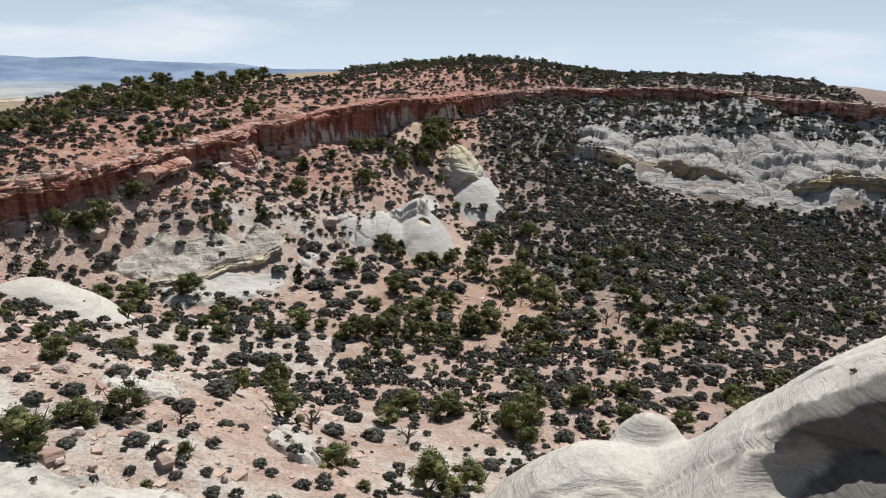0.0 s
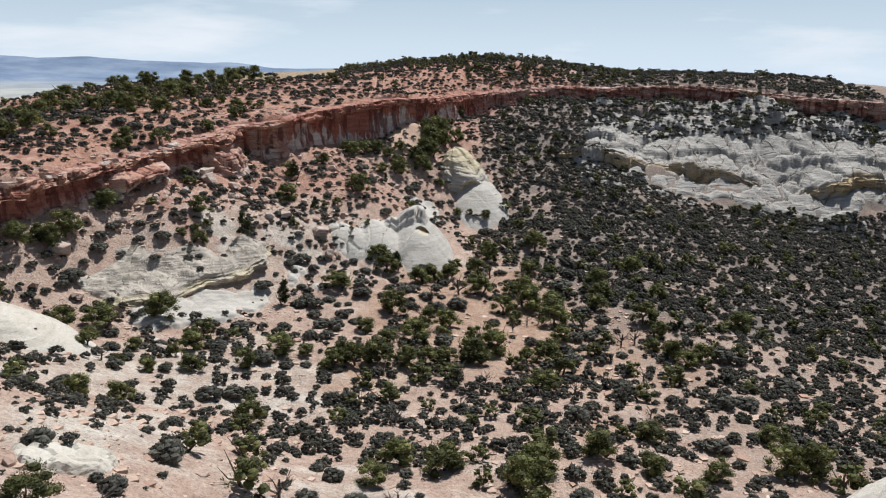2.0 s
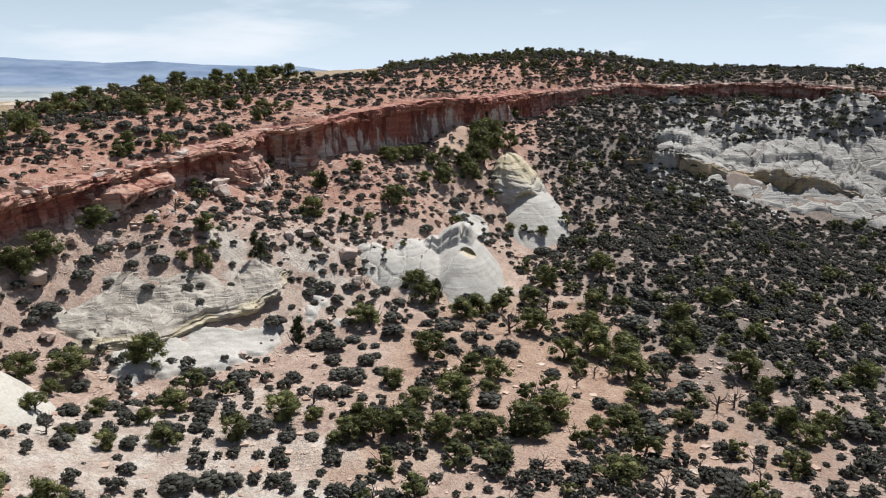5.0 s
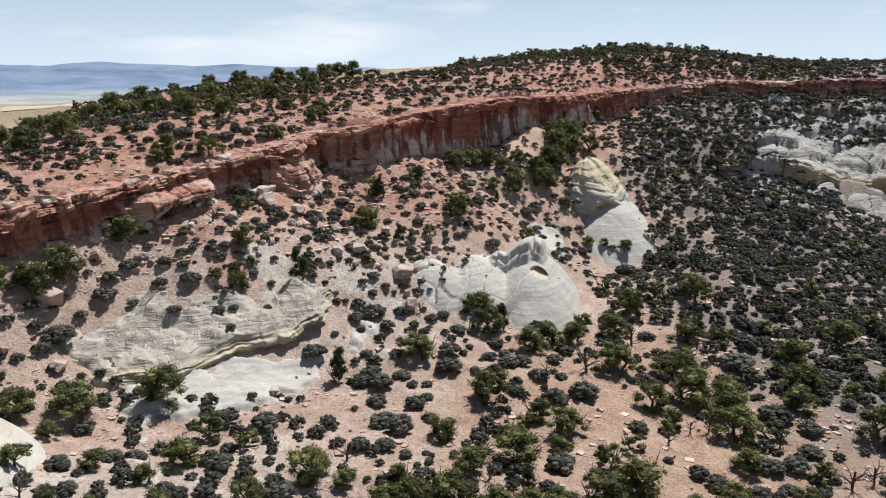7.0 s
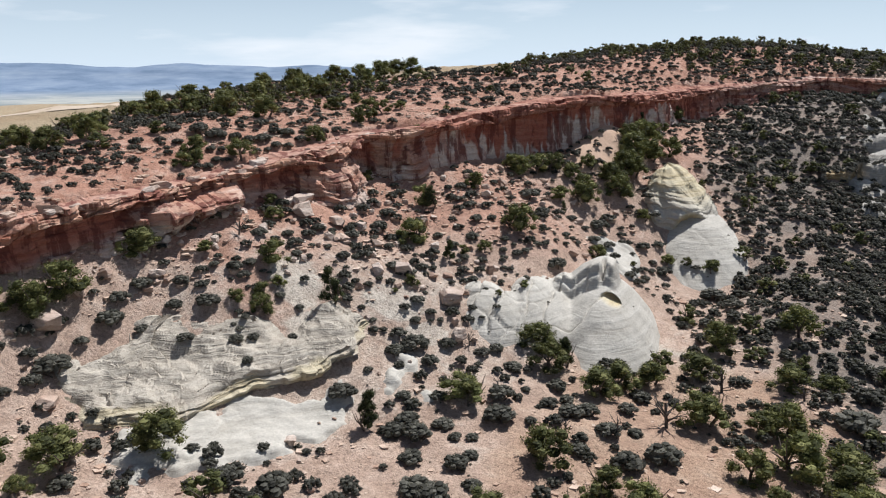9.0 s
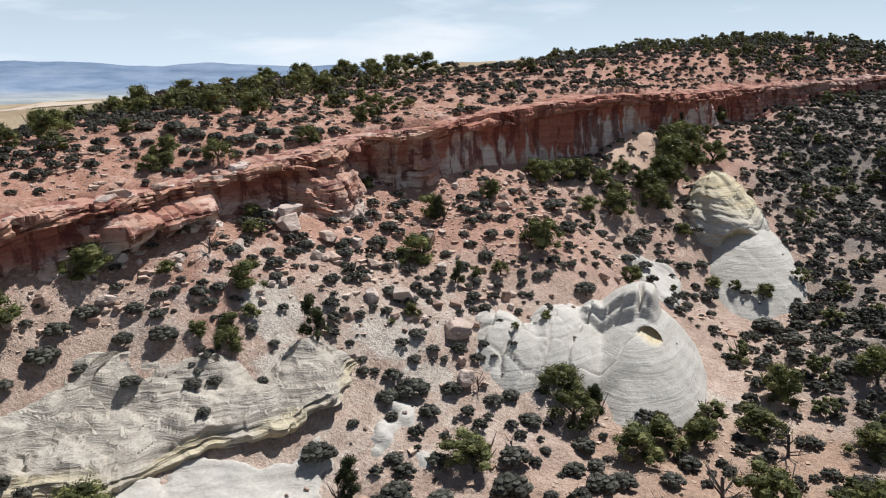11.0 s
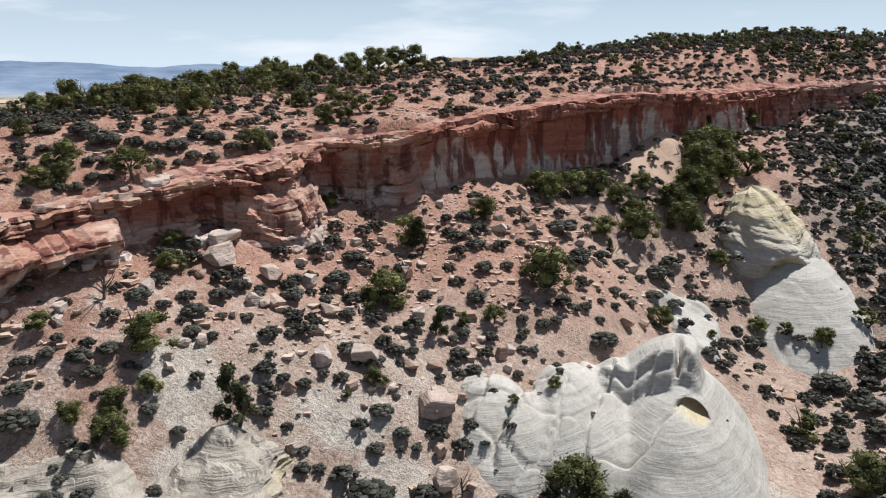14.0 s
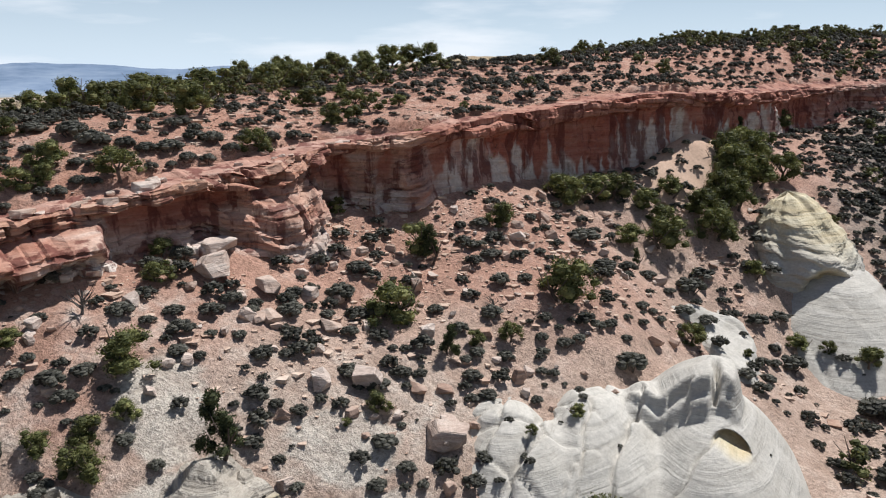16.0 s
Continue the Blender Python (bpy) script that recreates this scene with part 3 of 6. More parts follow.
    o = o + E * (0.9 * (layer % 3 == 0) * lattice(U / 6, layer, 46) + 0.5 * (1 - V))
    o = np.maximum(o, -0.75)
    z = foot[:, None] + H + cap * 0.35 * fractal(U, H, 3, 45, 2)
    pos = [np.stack([line[:, :1] + out[:, :1] * o, line[:, 1:2] + out[:, 1:2] * o, z], -1)]
    for k, (b, lift) in enumerate(((0.3, 0.3), (0.0, 0.32), (-0.7, 0.3), (-1.5, 0.28), (-2.5, 0.15), (-3.6, -0.1), (-5.0, -1.0))):
        p = line[:, :2] + out * b + out * (o[:, -1:] - 0.3) * (1 - k / 6)
        zz = np.maximum(upper_height(*p.T), top - 0.6) + lift - 0.1 + fractal(p[:, 0], p[:, 1], 2.2, 47, 3) * 0.4
        pos.append(np.concatenate([p, zz[:, None]], 1)[:, None])
    pos = np.concatenate(pos, 1)
    ny, nx = pos.shape[:2]
    i = np.arange(ny - 1)[:, None] * nx + np.arange(nx - 1)[None]
    f = np.stack([i, i + nx, i + nx + 1, i + 1], -1).reshape(-1, 4)
    n = len(v)
    # bleached stone below ragged red runs on the tall wall
    runs = 0.30 + 0.36 * smooth(0.3, 0.7, lattice(U / 8, 0 * V, 50)) + 0.6 * (lattice(U / 1.3, 0 * V, 49) - 0.5) + 0.35 * (lattice(U / 0.5, 0 * V, 51) - 0.5) + 0.12 * fractal(U, H, 1.5, 53, 2)
    bleached = smooth(0.05, -0.05, V - runs) * (1 - 0.6 * smooth(0.55, 0.7, lattice(U / 0.9, H / 9, 55)))
    banded = smooth(0.35, 0.6, lattice(U / 8, layer * 0.9, 54))
    low = smooth(0.55, 0.25, V) * smooth(0.35, 0.6, lattice(U / 4, H / 3, 56))
    bluff = smooth(-55, -58, x)[:, None] * smooth(0.55, 0.30, V) * (0.25 + 0.75 * lattice(U / 2.5, H / 3, 57)) * smooth(-72, -64, x)[:, None]
    pale = np.zeros((ny, nx))
    pale[:, :n] = np.clip(B * bleached * (1 - cap) + W * (1 - recess) * (1 - cap) * (0.08 + 0.28 * banded + 0.6 * low) + bluff + E * smooth(0, 30, line[:, :1]) * 0.6 * lattice(U / 9, layer, 58), 0, 1)
    pale[:, n:] = 0.08 + 0.12 * W + 0.5 * smooth(15, 50, line[:, :1])
    tan = np.zeros((ny, nx))
    tan[:, :n] = np.clip(W * (0.85 - 0.75 * recess) + cap * 0.35 + 0.2 * E, 0, 1) * (0.5 + 0.5 * lattice(U / 3, layer, 59))
    tan[:, n:] = 0.4
    cliff = mesh_object("cliff", pos.reshape(-1, 3), f, RED_ROCK, {"yellow": pale, "tan": tan}, True)
    return tagged(cliff, "banded red sandstone cliff with overhanging caprock ledge", "cliff", kind="structure")


build_cliff()


# ---- rounded sandstone outcrops ----
def butte_mesh(name, cx, cy, rx, ry, turn, z0, h, profile, seed, tilt=(0, 0), rough=0.6, strata=0.25, dents=(), yellow=(2, 3), nu=120, nv=46, mat=None, cracks=0.0, lean=(0, 0), dip=(0, 0)):
    """A rounded rock: rings round an upright axis, by a profile of (radius, height), both from 0 to 1."""
    prof = np.array(profile, float)
    t = np.r_[0, np.cumsum(np.hypot(*np.diff(prof, axis=0).T))]
    s = np.linspace(0, t[-1], nv)
    pr, pz = np.interp(s, t, prof[:, 0]), np.interp(s, t, prof[:, 1])
    a = np.linspace(0, 2 * math.pi, nu, endpoint=False)
    R, A = np.meshgrid(pr, a)
    Z = np.meshgrid(pz, a)[0] * h
    ca, sa = np.cos(A), np.sin(A)
    px, py = ca * rx, sa * ry
    lump = fractal(px * 1.0 + Z * 0.3, py + Z * 0.2, max(rx, ry) * 0.75, seed, 3) * rough * 0.35
    bz = Z + (px * dip[0] + py * dip[1]) * R + fractal(px, py + Z, 7, seed + 4, 3) * 1.6
    band = (lattice(bz / 0.5, Z * 0 + seed, seed + 2) - 0.5 + 1.2 * (lattice(bz / 1.6, A * 1.2, seed + 3) - 0.5)) * strata
    small = fractal(px + Z, py - Z * 0.7, 1.8, seed + 9, 4) * 1.2 * strata + 0.5 * strata * (lattice(np.floor(bz / 0.33), A * 4, seed + 11) - 0.5)
    grow = 1 + (lump + (band + small) / max(3.0, min(rx, ry)) * 2.2)
    if cracks:
        k = np.abs(lattice(px / 3.2 + Z * 0.06, py / 3.2, seed + 15) - 0.5)
        grow = grow - cracks * smooth(0.05, 0.0, k) * smooth(0, 0.3, R)
    X, Y = px * R * grow + lean[0] * Z, py * R * grow + lean[1] * Z
    Z = Z * (1 + lump * 0.5) + fractal(px * R, py * R, 5, seed + 21, 3) * rough * 0.9 * smooth(0.0, 0.4, pz)[None]
    c, si = math.cos(radians(turn)), math.sin(radians(turn))
    X, Y = cx + X * c - Y * si, cy + X * si + Y * c
    Z = z0 + Z + (X - cx) * tilt[0] + (Y - cy) * tilt[1]
    hue = smooth(yellow[0], yellow[1], np.meshgrid(pz, a)[0] + fractal(px, py, 6, seed + 5, 2) * 0.25)
    if len(yellow) == 4:
        hue = hue * smooth(yellow[3], yellow[2], np.meshgrid(pz, a)[0])
    for dx, dy, dz, dr, dep in dents:
        q = np.sqrt((X - dx) ** 2 + (Y - dy) ** 2 + ((Z - dz) * 1.2) ** 2) / dr
        w = smooth(1.0, 0.55, q)
        n = np.hypot(X - cx, Y - cy) + 1e-6
        X, Y = X - (X - cx) / n * w * dep, Y - (Y - cy) / n * w * dep
        hue = np.maximum(hue, smooth(1.05, 0.7, q) * (dep > 1.2))
    v = np.stack([X, Y, Z], -1).reshape(-1, 3)
    i, j = np.arange(nu)[:, None] * nv, np.arange(nv - 1)[None]
    i2 = (np.arange(nu)[:, None] + 1) % nu * nv
    f = np.stack([i + j, i2 + j, i2 + j + 1, i + j + 1], -1).reshape(-1, 4)
    me = quick_mesh(name, v, f)
    me.attributes.new("yellow", "FLOAT", "POINT").data.foreach_set("value", hue.ravel().astype(np.float32))
    me.polygons.foreach_set("use_smooth", np.full(len(me.polygons), False))
    me.materials.append(mat or WHITE_ROCK)
    return me



KNOB = [(0.95, -0.1), (0.97, 0.08), (1.0, 0.2), (1.03, 0.3), (1.02, 0.37), (0.93, 0.50), (0.79, 0.64), (0.62, 0.78), (0.46, 0.89), (0.28, 0.97), (0.0, 1.0)]


def bump_height(x, y, bumps, soft=0.5):
    """Rounded rises of (x, y, radius, radius, turn, top, drop at the radius, power), run together."""
    zs = [top - drop * np.maximum(1 - blob(x, y, cx, cy, rx, ry, turn), 0) ** power for cx, cy, rx, ry, turn, top, drop, power in bumps]
    return soft * np.log(np.sum([np.exp(np.clip(z, -40, 60) / soft - 60 / soft) for z in zs], 0)) + 60


def slickrock(name, parent, box, step, height, seed, mat, bedding=0.1, dip=(0.05, 0.1), cracks=0.0, dents=(), yellow=None, label="", crisp=False, thick=0.5):
    """Bare rock over a patch of ground, with bedding planes, joints and hollows."""
    xs, ys = np.arange(box[0], box[1], step), np.arange(box[2], box[3], step)
    X, Y = np.meshgrid(xs, ys)
    Z = height(X, Y) + fractal(X, Y, 6, seed, 4) * 0.7
    q = (Z + X * dip[0] + Y * dip[1] + fractal(X, Y, 12, seed + 1, 2) * 1.2) / thick
    Z = Z + bedding * (q - np.floor(q) - 0.5) + bedding * 1.6 * (lattice(q * 0.31, q * 0, seed + 2) - 0.5)
    if cracks:
        k = np.abs(lattice(X / 4.5 + 0.15 * Y, Y / 9, seed + 3) - 0.5)
        Z = Z - cracks * smooth(0.035, 0.0, k)
    keep = Z > land(X, Y) - 0.5
    hue = np.zeros_like(Z) if yellow is None else yellow(X, Y, Z)
    for dx, dy, dz, dr, vx, vy, vz in dents:
        r = np.sqrt((X - dx) ** 2 + (Y - dy) ** 2 + (Z - dz) ** 2) / dr
        w = smooth(1.0, 0.6, r)
        X, Y, Z = X + w * vx, Y + w * vy, Z + w * vz
        hue = np.maximum(hue, smooth(1.0, 0.75, r) * (abs(vy) > 1.5))
    nx = len(xs)
    i = np.arange(len(ys) - 1)[:, None] * nx + np.arange(nx - 1)[None]
    f = np.stack([i, i + 1, i + nx + 1, i + nx], -1).reshape(-1, 4)
    f = f[keep.ravel()[f].any(1)]
    used = np.unique(f)
    back = np.full(X.size, -1)
    back[used] = np.arange(len(used))
    v = np.stack([X.ravel(), Y.ravel(), Z.ravel()], 1)[used]
    me = quick_mesh(name, v, back[f])
    me.attributes.new("yellow", "FLOAT", "POINT").data.foreach_set("value", hue.ravel()[used].astype(np.float32))
    me.polygons.foreach_set("use_smooth", np.full(len(me.polygons), not crisp))
    me.materials.append(mat)
    return part(name, me, parent, label)


def joint_blocks(x, y, seed, sx=8.5, sy=6.5):
    """Rounded blocks parted by joints, from -1 in the joints to 1."""
    gx, gy = (x - 0.35 * y) / sx + fractal(x, y, 12, seed, 2) * 0.8, y / sy + fractal(x, y, 12, seed + 1, 2) * 0.8
    ix, iy = np.floor(gx).astype(np.int64), np.floor(gy).astype(np.int64)
    near1, near2, lift = np.full(x.shape, 9.0), np.full(x.shape, 9.0), np.zeros(x.shape)
    for a in (-1, 0, 1):
        for b in (-1, 0, 1):
            cx, cy = (ix + a).astype(float), (iy + b).astype(float)
            px, py = cx + 0.15 + 0.7 * lattice(cx, cy, seed + 2), cy + 0.15 + 0.7 * lattice(cx, cy, seed + 4)
            r = np.hypot(gx - px, gy - py)
            lift = np.where(r < near1, lattice(cx, cy, seed + 6), lift)
            near2 = np.where(r < near1, near1, np.minimum(near2, r))
            near1 = np.minimum(near1, r)
    return 0.8 * (1 - (near1 / near2) ** 10) - 0.6 + 1.1 * (lift - 0.5)


west_dome = thing("sandstone_dome", -6, 170, 0, "pale grey cross-bedded sandstone dome with a small yellow alcove", "rock outcrop")
WEST = [(-5.8, 171.0, 8.4, 16.5, 0, 9.9, 8.2, 1.6), (-15, 166.5, 7.5, 12.5, 0, 9.9, 6.4, 1.9), (-20.6, 161.0, 6.5, 9.0, 20, 10.2, 6.0, 2.0)]
# long joints down the face: x, y of their ends, and the step across
WEST_JOINTS = [(-11.6, 170.0, -12.4, 155.0, 0.55), (-16.2, 169.0, -15.0, 155.0, -0.35), (-18.6, 167.0, -18.6, 154.0, 0.4), (-21.4, 166.0, -21.2, 156.0, 0.3), (-11.9, 158.2, -5.4, 164.2, -0.45)]


def west_height(x, y):
    """A smooth front under a blocky head, with jointed ribs beside it."""
    z = bump_height(x, y, WEST, 0.45)
    wob = fractal(x, y, 3.5, 208, 3) * 1.0
    column = np.floor((x + 0.5 * wob) / 1.55)
    front = y - 166.4 - 0.05 * (x + 8) ** 2 + 0.9 * wob + 0.9 * (lattice(column, 0 * y, 213) - 0.5)
    across = smooth(-13.6, -10.6, x + 0.8 * wob) * smooth(-3.3, -4.3, x + 0.4 * wob)
    head = smooth(0.0, 1.0, front) * across * smooth(182, 174, y)
    z = z + 1.2 * head + 1.3 * smooth(1.3, 1.9, front + 0.8 * wob) * across * smooth(181, 174, y)
    # a pillar parted from the head by a cleft
    z = z - 1.8 * smooth(0.42, 0.0, np.abs(x + 5.7 + 0.3 * wob)) * smooth(0.3, 1.2, front) * smooth(173, 170, y)
    for x0, y0, x1, y1, rise in WEST_JOINTS:
        dx, dy = x1 - x0, y1 - y0
        n = math.hypot(dx, dy)
        along = ((x - x0) * dx + (y - y0) * dy) / n
        side = ((x - x0) * dy - (y - y0) * dx) / n + fractal(x, y, 4, 209, 3) * 1.3
        on = smooth(-0.8, 1.0, along) * smooth(n + 0.8, n - 1.0, along)
        z = z - on * (0.55 * smooth(0.28, 0.0, np.abs(side)) + rise * smooth(-0.15, 0.15, side) * smooth(3.2, 0.3, side))
    return z + 0.6 * smooth(-12, -16, x) * joint_blocks(x, y, 207, 3.4, 4.6)


slickrock("dome", west_dome, (-29, 6, 148, 190), 0.2, west_height, 211, WHITE_ROCK, 0.025, (0.16, -0.1), 0.0,
          [(-4.4, 165.0, 7.4, 1.7, 0.2, 2.2, -0.1)])
slickrock("saddle", west_dome, (-14, 8, 178, 204), 0.3, lambda x, y: land(x, y) - 0.6 + 1.3 * smooth(-0.05, 0.4, blob(x, y, -3.4, 191, 4.6, 9.5, 18) + fractal(x, y, 5, 216, 4) * 0.7), 215, WHITE_ROCK, 0.06, (0.1, -0.1), 0.3)
east_dome = thing("sandstone_dome", 5, 209, 0, "cream and yellow layered sandstone knob above a pale apron", "rock outcrop")
slickrock("apron", east_dome, (-8, 28, 184, 232), 0.3, lambda x, y: bump_height(x, y, [(8.4, 211, 14.0, 19, 0, 13.0, 10.5, 1.4)]), 217, WHITE_ROCK, 0.10, (-0.3, 0.1), 0.25)
part("cap", butte_mesh("cap", 5.2, 211.5, 6.6, 8.0, 0, 7.6, 12.2, KNOB, 15, rough=0.8, strata=0.2, yellow=(0.35, 0.85, 1.1, 1.4), nu=230, nv=130, lean=(-0.20, 0.25), dip=(0.10, 0.06),
                       dents=[(8.2, 203.6, 9.6, 4.4, 2.4), (3.0, 203.0, 9.4, 2.6, 0.9)]), east_dome)
fan = thing("sand_fan", -10, 222, 20, "smooth pale orange sand fan banked against the cliff", "sand outcrop")
slickrock("fan", fan, (-20, 2, 208, 240), 0.4, lambda x, y: bump_height(x, y, [(-9.6, 225.0, 7.2, 14, -30, 27.0, 6.0, 1.3)]), 259, SAND, 0.0, (0, 0), 0.0)
slab = thing("sandstone_slab", -46, 133, 4, "weathered grey sandstone slab with a yellow undercut edge", "rock outcrop")
LIP = [(-60.5, 123.0, 7.4), (-57, 121.8, 6.4), (-53.5, 121.2, 5.4), (-49.5, 121.5, 4.9), (-43, 127, 5.4), (-37, 132.4, 5.9), (-33.8, 137.5, 7.0), (-31.5, 142, 8.2), (-30.6, 146, 9.4)]
# (metres behind the lip, metres above it)
LIP_PROFILE = [(1.6, -4.2), (1.5, -2.2), (1.2, -1.5), (0.5, -1.25), (0.12, -1.0), (0.0, -0.6), (0.15, -0.25), (0.6, 0.0), (2.5, 0.75), (5, 1.7), (8, 2.8), (11, 3.9), (14, 4.9), (17, 4.6), (19, 2.5)]


def lip_mesh(name, lip, profile, mat, step=0.28, rough=1.0, ochre=(1.6, 0.3, -2.4, -1.6), seed=241, patchy=0.0):
    """Tilted beds that end in an overhanging lip."""
    line = spaced(lip, step)
    d = np.gradient(line[:, :2], axis=0)
    for _ in range(40):
        d[1:-1] = (d[:-2] + d[1:-1] + d[2:]) / 3
    back = np.stack([-d[:, 1], d[:, 0]], 1) / np.hypot(*d.T)[:, None]
    prof = np.array(profile)
    s = np.r_[0, np.cumsum(np.hypot(*np.diff(prof, axis=0).T))]
    q = np.concatenate([np.linspace(0, s[7], 40)[:-1], np.linspace(s[7], s[-1], 75)])
    B, Hh = np.interp(q, s, prof[:, 0]), np.interp(q, s, prof[:, 1])
    U, B = np.meshgrid(np.arange(len(line)) * step, B, indexing="ij")
    Hh = np.repeat(Hh[None], len(line), 0)
    wave = fractal(U, B * 0, 6, seed, 3) * 2.2 + np.floor(lattice(U / 3.2, B * 0, seed + 2) * 4) * 0.35
    face = smooth(2.5, 0.5, B)
    X = line[:, :1] + back[:, :1] * (B + wave * face)
    Y = line[:, 1:2] + back[:, 1:2] * (B + wave * face)
    ends = smooth(0, 7, U) * smooth(U.max(), U.max() - 3, U)
    Hh = Hh * (1 - 0.65 * smooth(5, 12, B) * smooth(U.max() - 17, U.max() - 6, U))
    Z = line[:, 2:3] + Hh * (0.45 + 0.55 * ends) + fractal(X, Y, 5, seed + 4, 4) * rough
    k = (Z - 0.22 * B + 0.06 * X + fractal(X, Y, 10, seed + 6, 3) * 2.0) / 0.55
    Z = Z + (0.36 * (k - np.floor(k) - 0.5) + 0.8 * (lattice(np.floor(k) * 1.0, U / 5, seed + 8) - 0.5)) * smooth(0.2, 1.5, B)
    k2 = Hh / 0.28 + U * 0.03
    push = (lattice(np.floor(k2), U / 2, seed + 10) - 0.5) * 0.9 * smooth(1.0, 0.6, B)
    X, Y = X + back[:, :1] * push, Y + back[:, 1:2] * push
    hue = smooth(ochre[0], ochre[1], B + fractal(U, B, 4, seed + 12, 3) * 2.5) * smooth(ochre[2], ochre[3], Hh) * (1 - patchy * smooth(0.6, 0.35, lattice(U / 8, Hh * 0, seed + 16)))
    ny, nx = X.shape
    i = np.arange(ny - 1)[:, None] * nx + np.arange(nx - 1)[None]
    me = quick_mesh(name, np.stack([X, Y, Z], -1).reshape(-1, 3), np.stack([i, i + nx, i + nx + 1, i + 1], -1).reshape(-1, 4))
    me.attributes.new("yellow", "FLOAT", "POINT").data.foreach_set("value", hue.ravel().astype(np.float32))
    me.polygons.foreach_set("use_smooth", np.full(len(me.polygons), False))
    me.materials.append(mat)
    return me


part("slab", lip_mesh("slab", LIP, LIP_PROFILE, GREY_ROCK, rough=1.5), slab)
slickrock("apron", slab, (-62, -14, 108, 160), 0.3, lambda x, y: land(x, y) - 0.55 + 1.0 * smooth(-0.05, 0.45, np.maximum(blob(x, y, -33.5, 132.5, 13, 4.0, 52), blob(x, y, -43, 124, 8, 2.6, 38)) + fractal(x, y, 4.5, 255, 4) * 1.5), 219, WHITE_ROCK, 0.12, (0.1, 0.1), 0.2)
near_dome = thing("sandstone_dome", 30, 38, 8, "smooth cream sandstone dome with a stained hollow, its shade painted in", "rock outcrop")
NEAR = [(38, 30, 34, 28, 0, 30.4, 24, 3), (10.5, 43.0, 12, 9.5, 10, 17.7, 10, 2.2), (18, 43, 9, 8, 0, 18.4, 9, 2.2), (14.8, 47.4, 2.9, 2.2, 0, 18.5, 3, 2.4)]
# a ragged mask colours the hollow dark: rock stain plus the overhang's shade
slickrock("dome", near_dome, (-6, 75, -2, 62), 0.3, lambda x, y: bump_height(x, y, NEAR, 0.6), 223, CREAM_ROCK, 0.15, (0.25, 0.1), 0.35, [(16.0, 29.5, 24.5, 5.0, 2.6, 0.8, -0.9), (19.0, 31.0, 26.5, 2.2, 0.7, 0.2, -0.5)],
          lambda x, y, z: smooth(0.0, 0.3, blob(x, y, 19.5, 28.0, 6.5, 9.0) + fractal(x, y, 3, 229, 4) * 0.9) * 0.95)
FRONT_SLABS = [(-20.5, 37.0, 7, 2.6, 5, 9), (-11.7, 54, 2.2, 9.5, 28, 11), (-24.6, 58, 3.8, 2.8, 15, 5), (-31, 46, 4, 2.5, 30, 6)]
# bare rock that breaks through the thin soil of the near slope
for fx, fy, frx, fry, turn, size in FRONT_SLABS:
    ob = thing("sandstone_outcrop", fx, fy, 15, "bare cream sandstone breaking through thin soil", "rock outcrop", "near outcrops")
    slickrock("bedrock", ob, (fx - size, fx + size, fy - size, fy + size), 0.24, lambda x, y: land(x, y) - 0.5 + 1.1 * smooth(-0.05, 0.3, blob(x, y, fx, fy, frx, fry, turn) + fractal(x, y, 4, int(257 + fx), 4) * 0.8), int(233 + fy), CREAM_ROCK, 0.22, (0.15, 0.1), 0.4, crisp=True)
left_dome = thing("sandstone_dome", -54, 104, 5, "bare cream sandstone hump among shrubs", "rock outcrop")
slickrock("dome", left_dome, (-80, -38, 84, 116), 0.45, lambda x, y: bump_height(x, y, [(-58, 100, 17, 12, -25, 12.0, 8, 2.0)]), 225, CREAM_ROCK, 0.07, (0.1, 0.1), 0.2)
ledges = thing("sandstone_ledges", 75, 245, 5, "white jointed sandstone ledges with ochre undercut faces", "rock outcrop")


def ledge_height(x, y):
    """Bare rock sloping towards the valley in rounded joint blocks, down to a steep front."""
    top = np.interp(x, LEDGE_X, LEDGE_TOP)
    foot = np.interp(x, LEDGE_X, LEDGE_FOOT)
    d = y - ledge_front(x)
    rise = (27.0 - top) / 37
    z = foot - 2 + (top - foot + 2) * smooth(-0.5, 0.7, d) + np.clip(d, 0, 44) * rise + 1.6 * smooth(10.0, 11.5, d + fractal(x, y, 12, 66, 2) * 9) - 1.2 * smooth(0, 14, d)
    pillow = joint_blocks(x, y, 63, 11.0, 13.0)
    return z + 2.6 * pillow + 0.6 * joint_blocks(x, y, 67, 5.0, 6.0) - 9 * smooth(44, 32, x + fractal(x, y, 9, 81, 3) * 14) - 40 * smooth(0.3, -0.8, d)


def ledge_ochre(x, y, z):
    d = y - ledge_front(x)
    return smooth(1.4, 0.5, d) * smooth(0.25, 0.6, lattice(x / 9, x * 0, 71))


def apron_height(x, y):
    d = y - ledge_front(x)
    foot = np.interp(x, LEDGE_X, LEDGE_FOOT) + 0.8
    rock = foot + np.clip(d, -40, 2) * (0.48 - 0.14 * smooth(95, 120, x)) + fractal(x, y, 14, 73, 3) * 3.0
    skin = land(x, y) + 0.7 - 3 * smooth(-11, -16, d + fractal(x, y, 9, 79, 3) * 14) - 6 * smooth(1, 3, d)
    return np.maximum(rock, skin) + 1.2 * joint_blocks(x, y, 75, 9, 7) - 40 * smooth(40, 34, x) - 40 * smooth(142, 150, x)


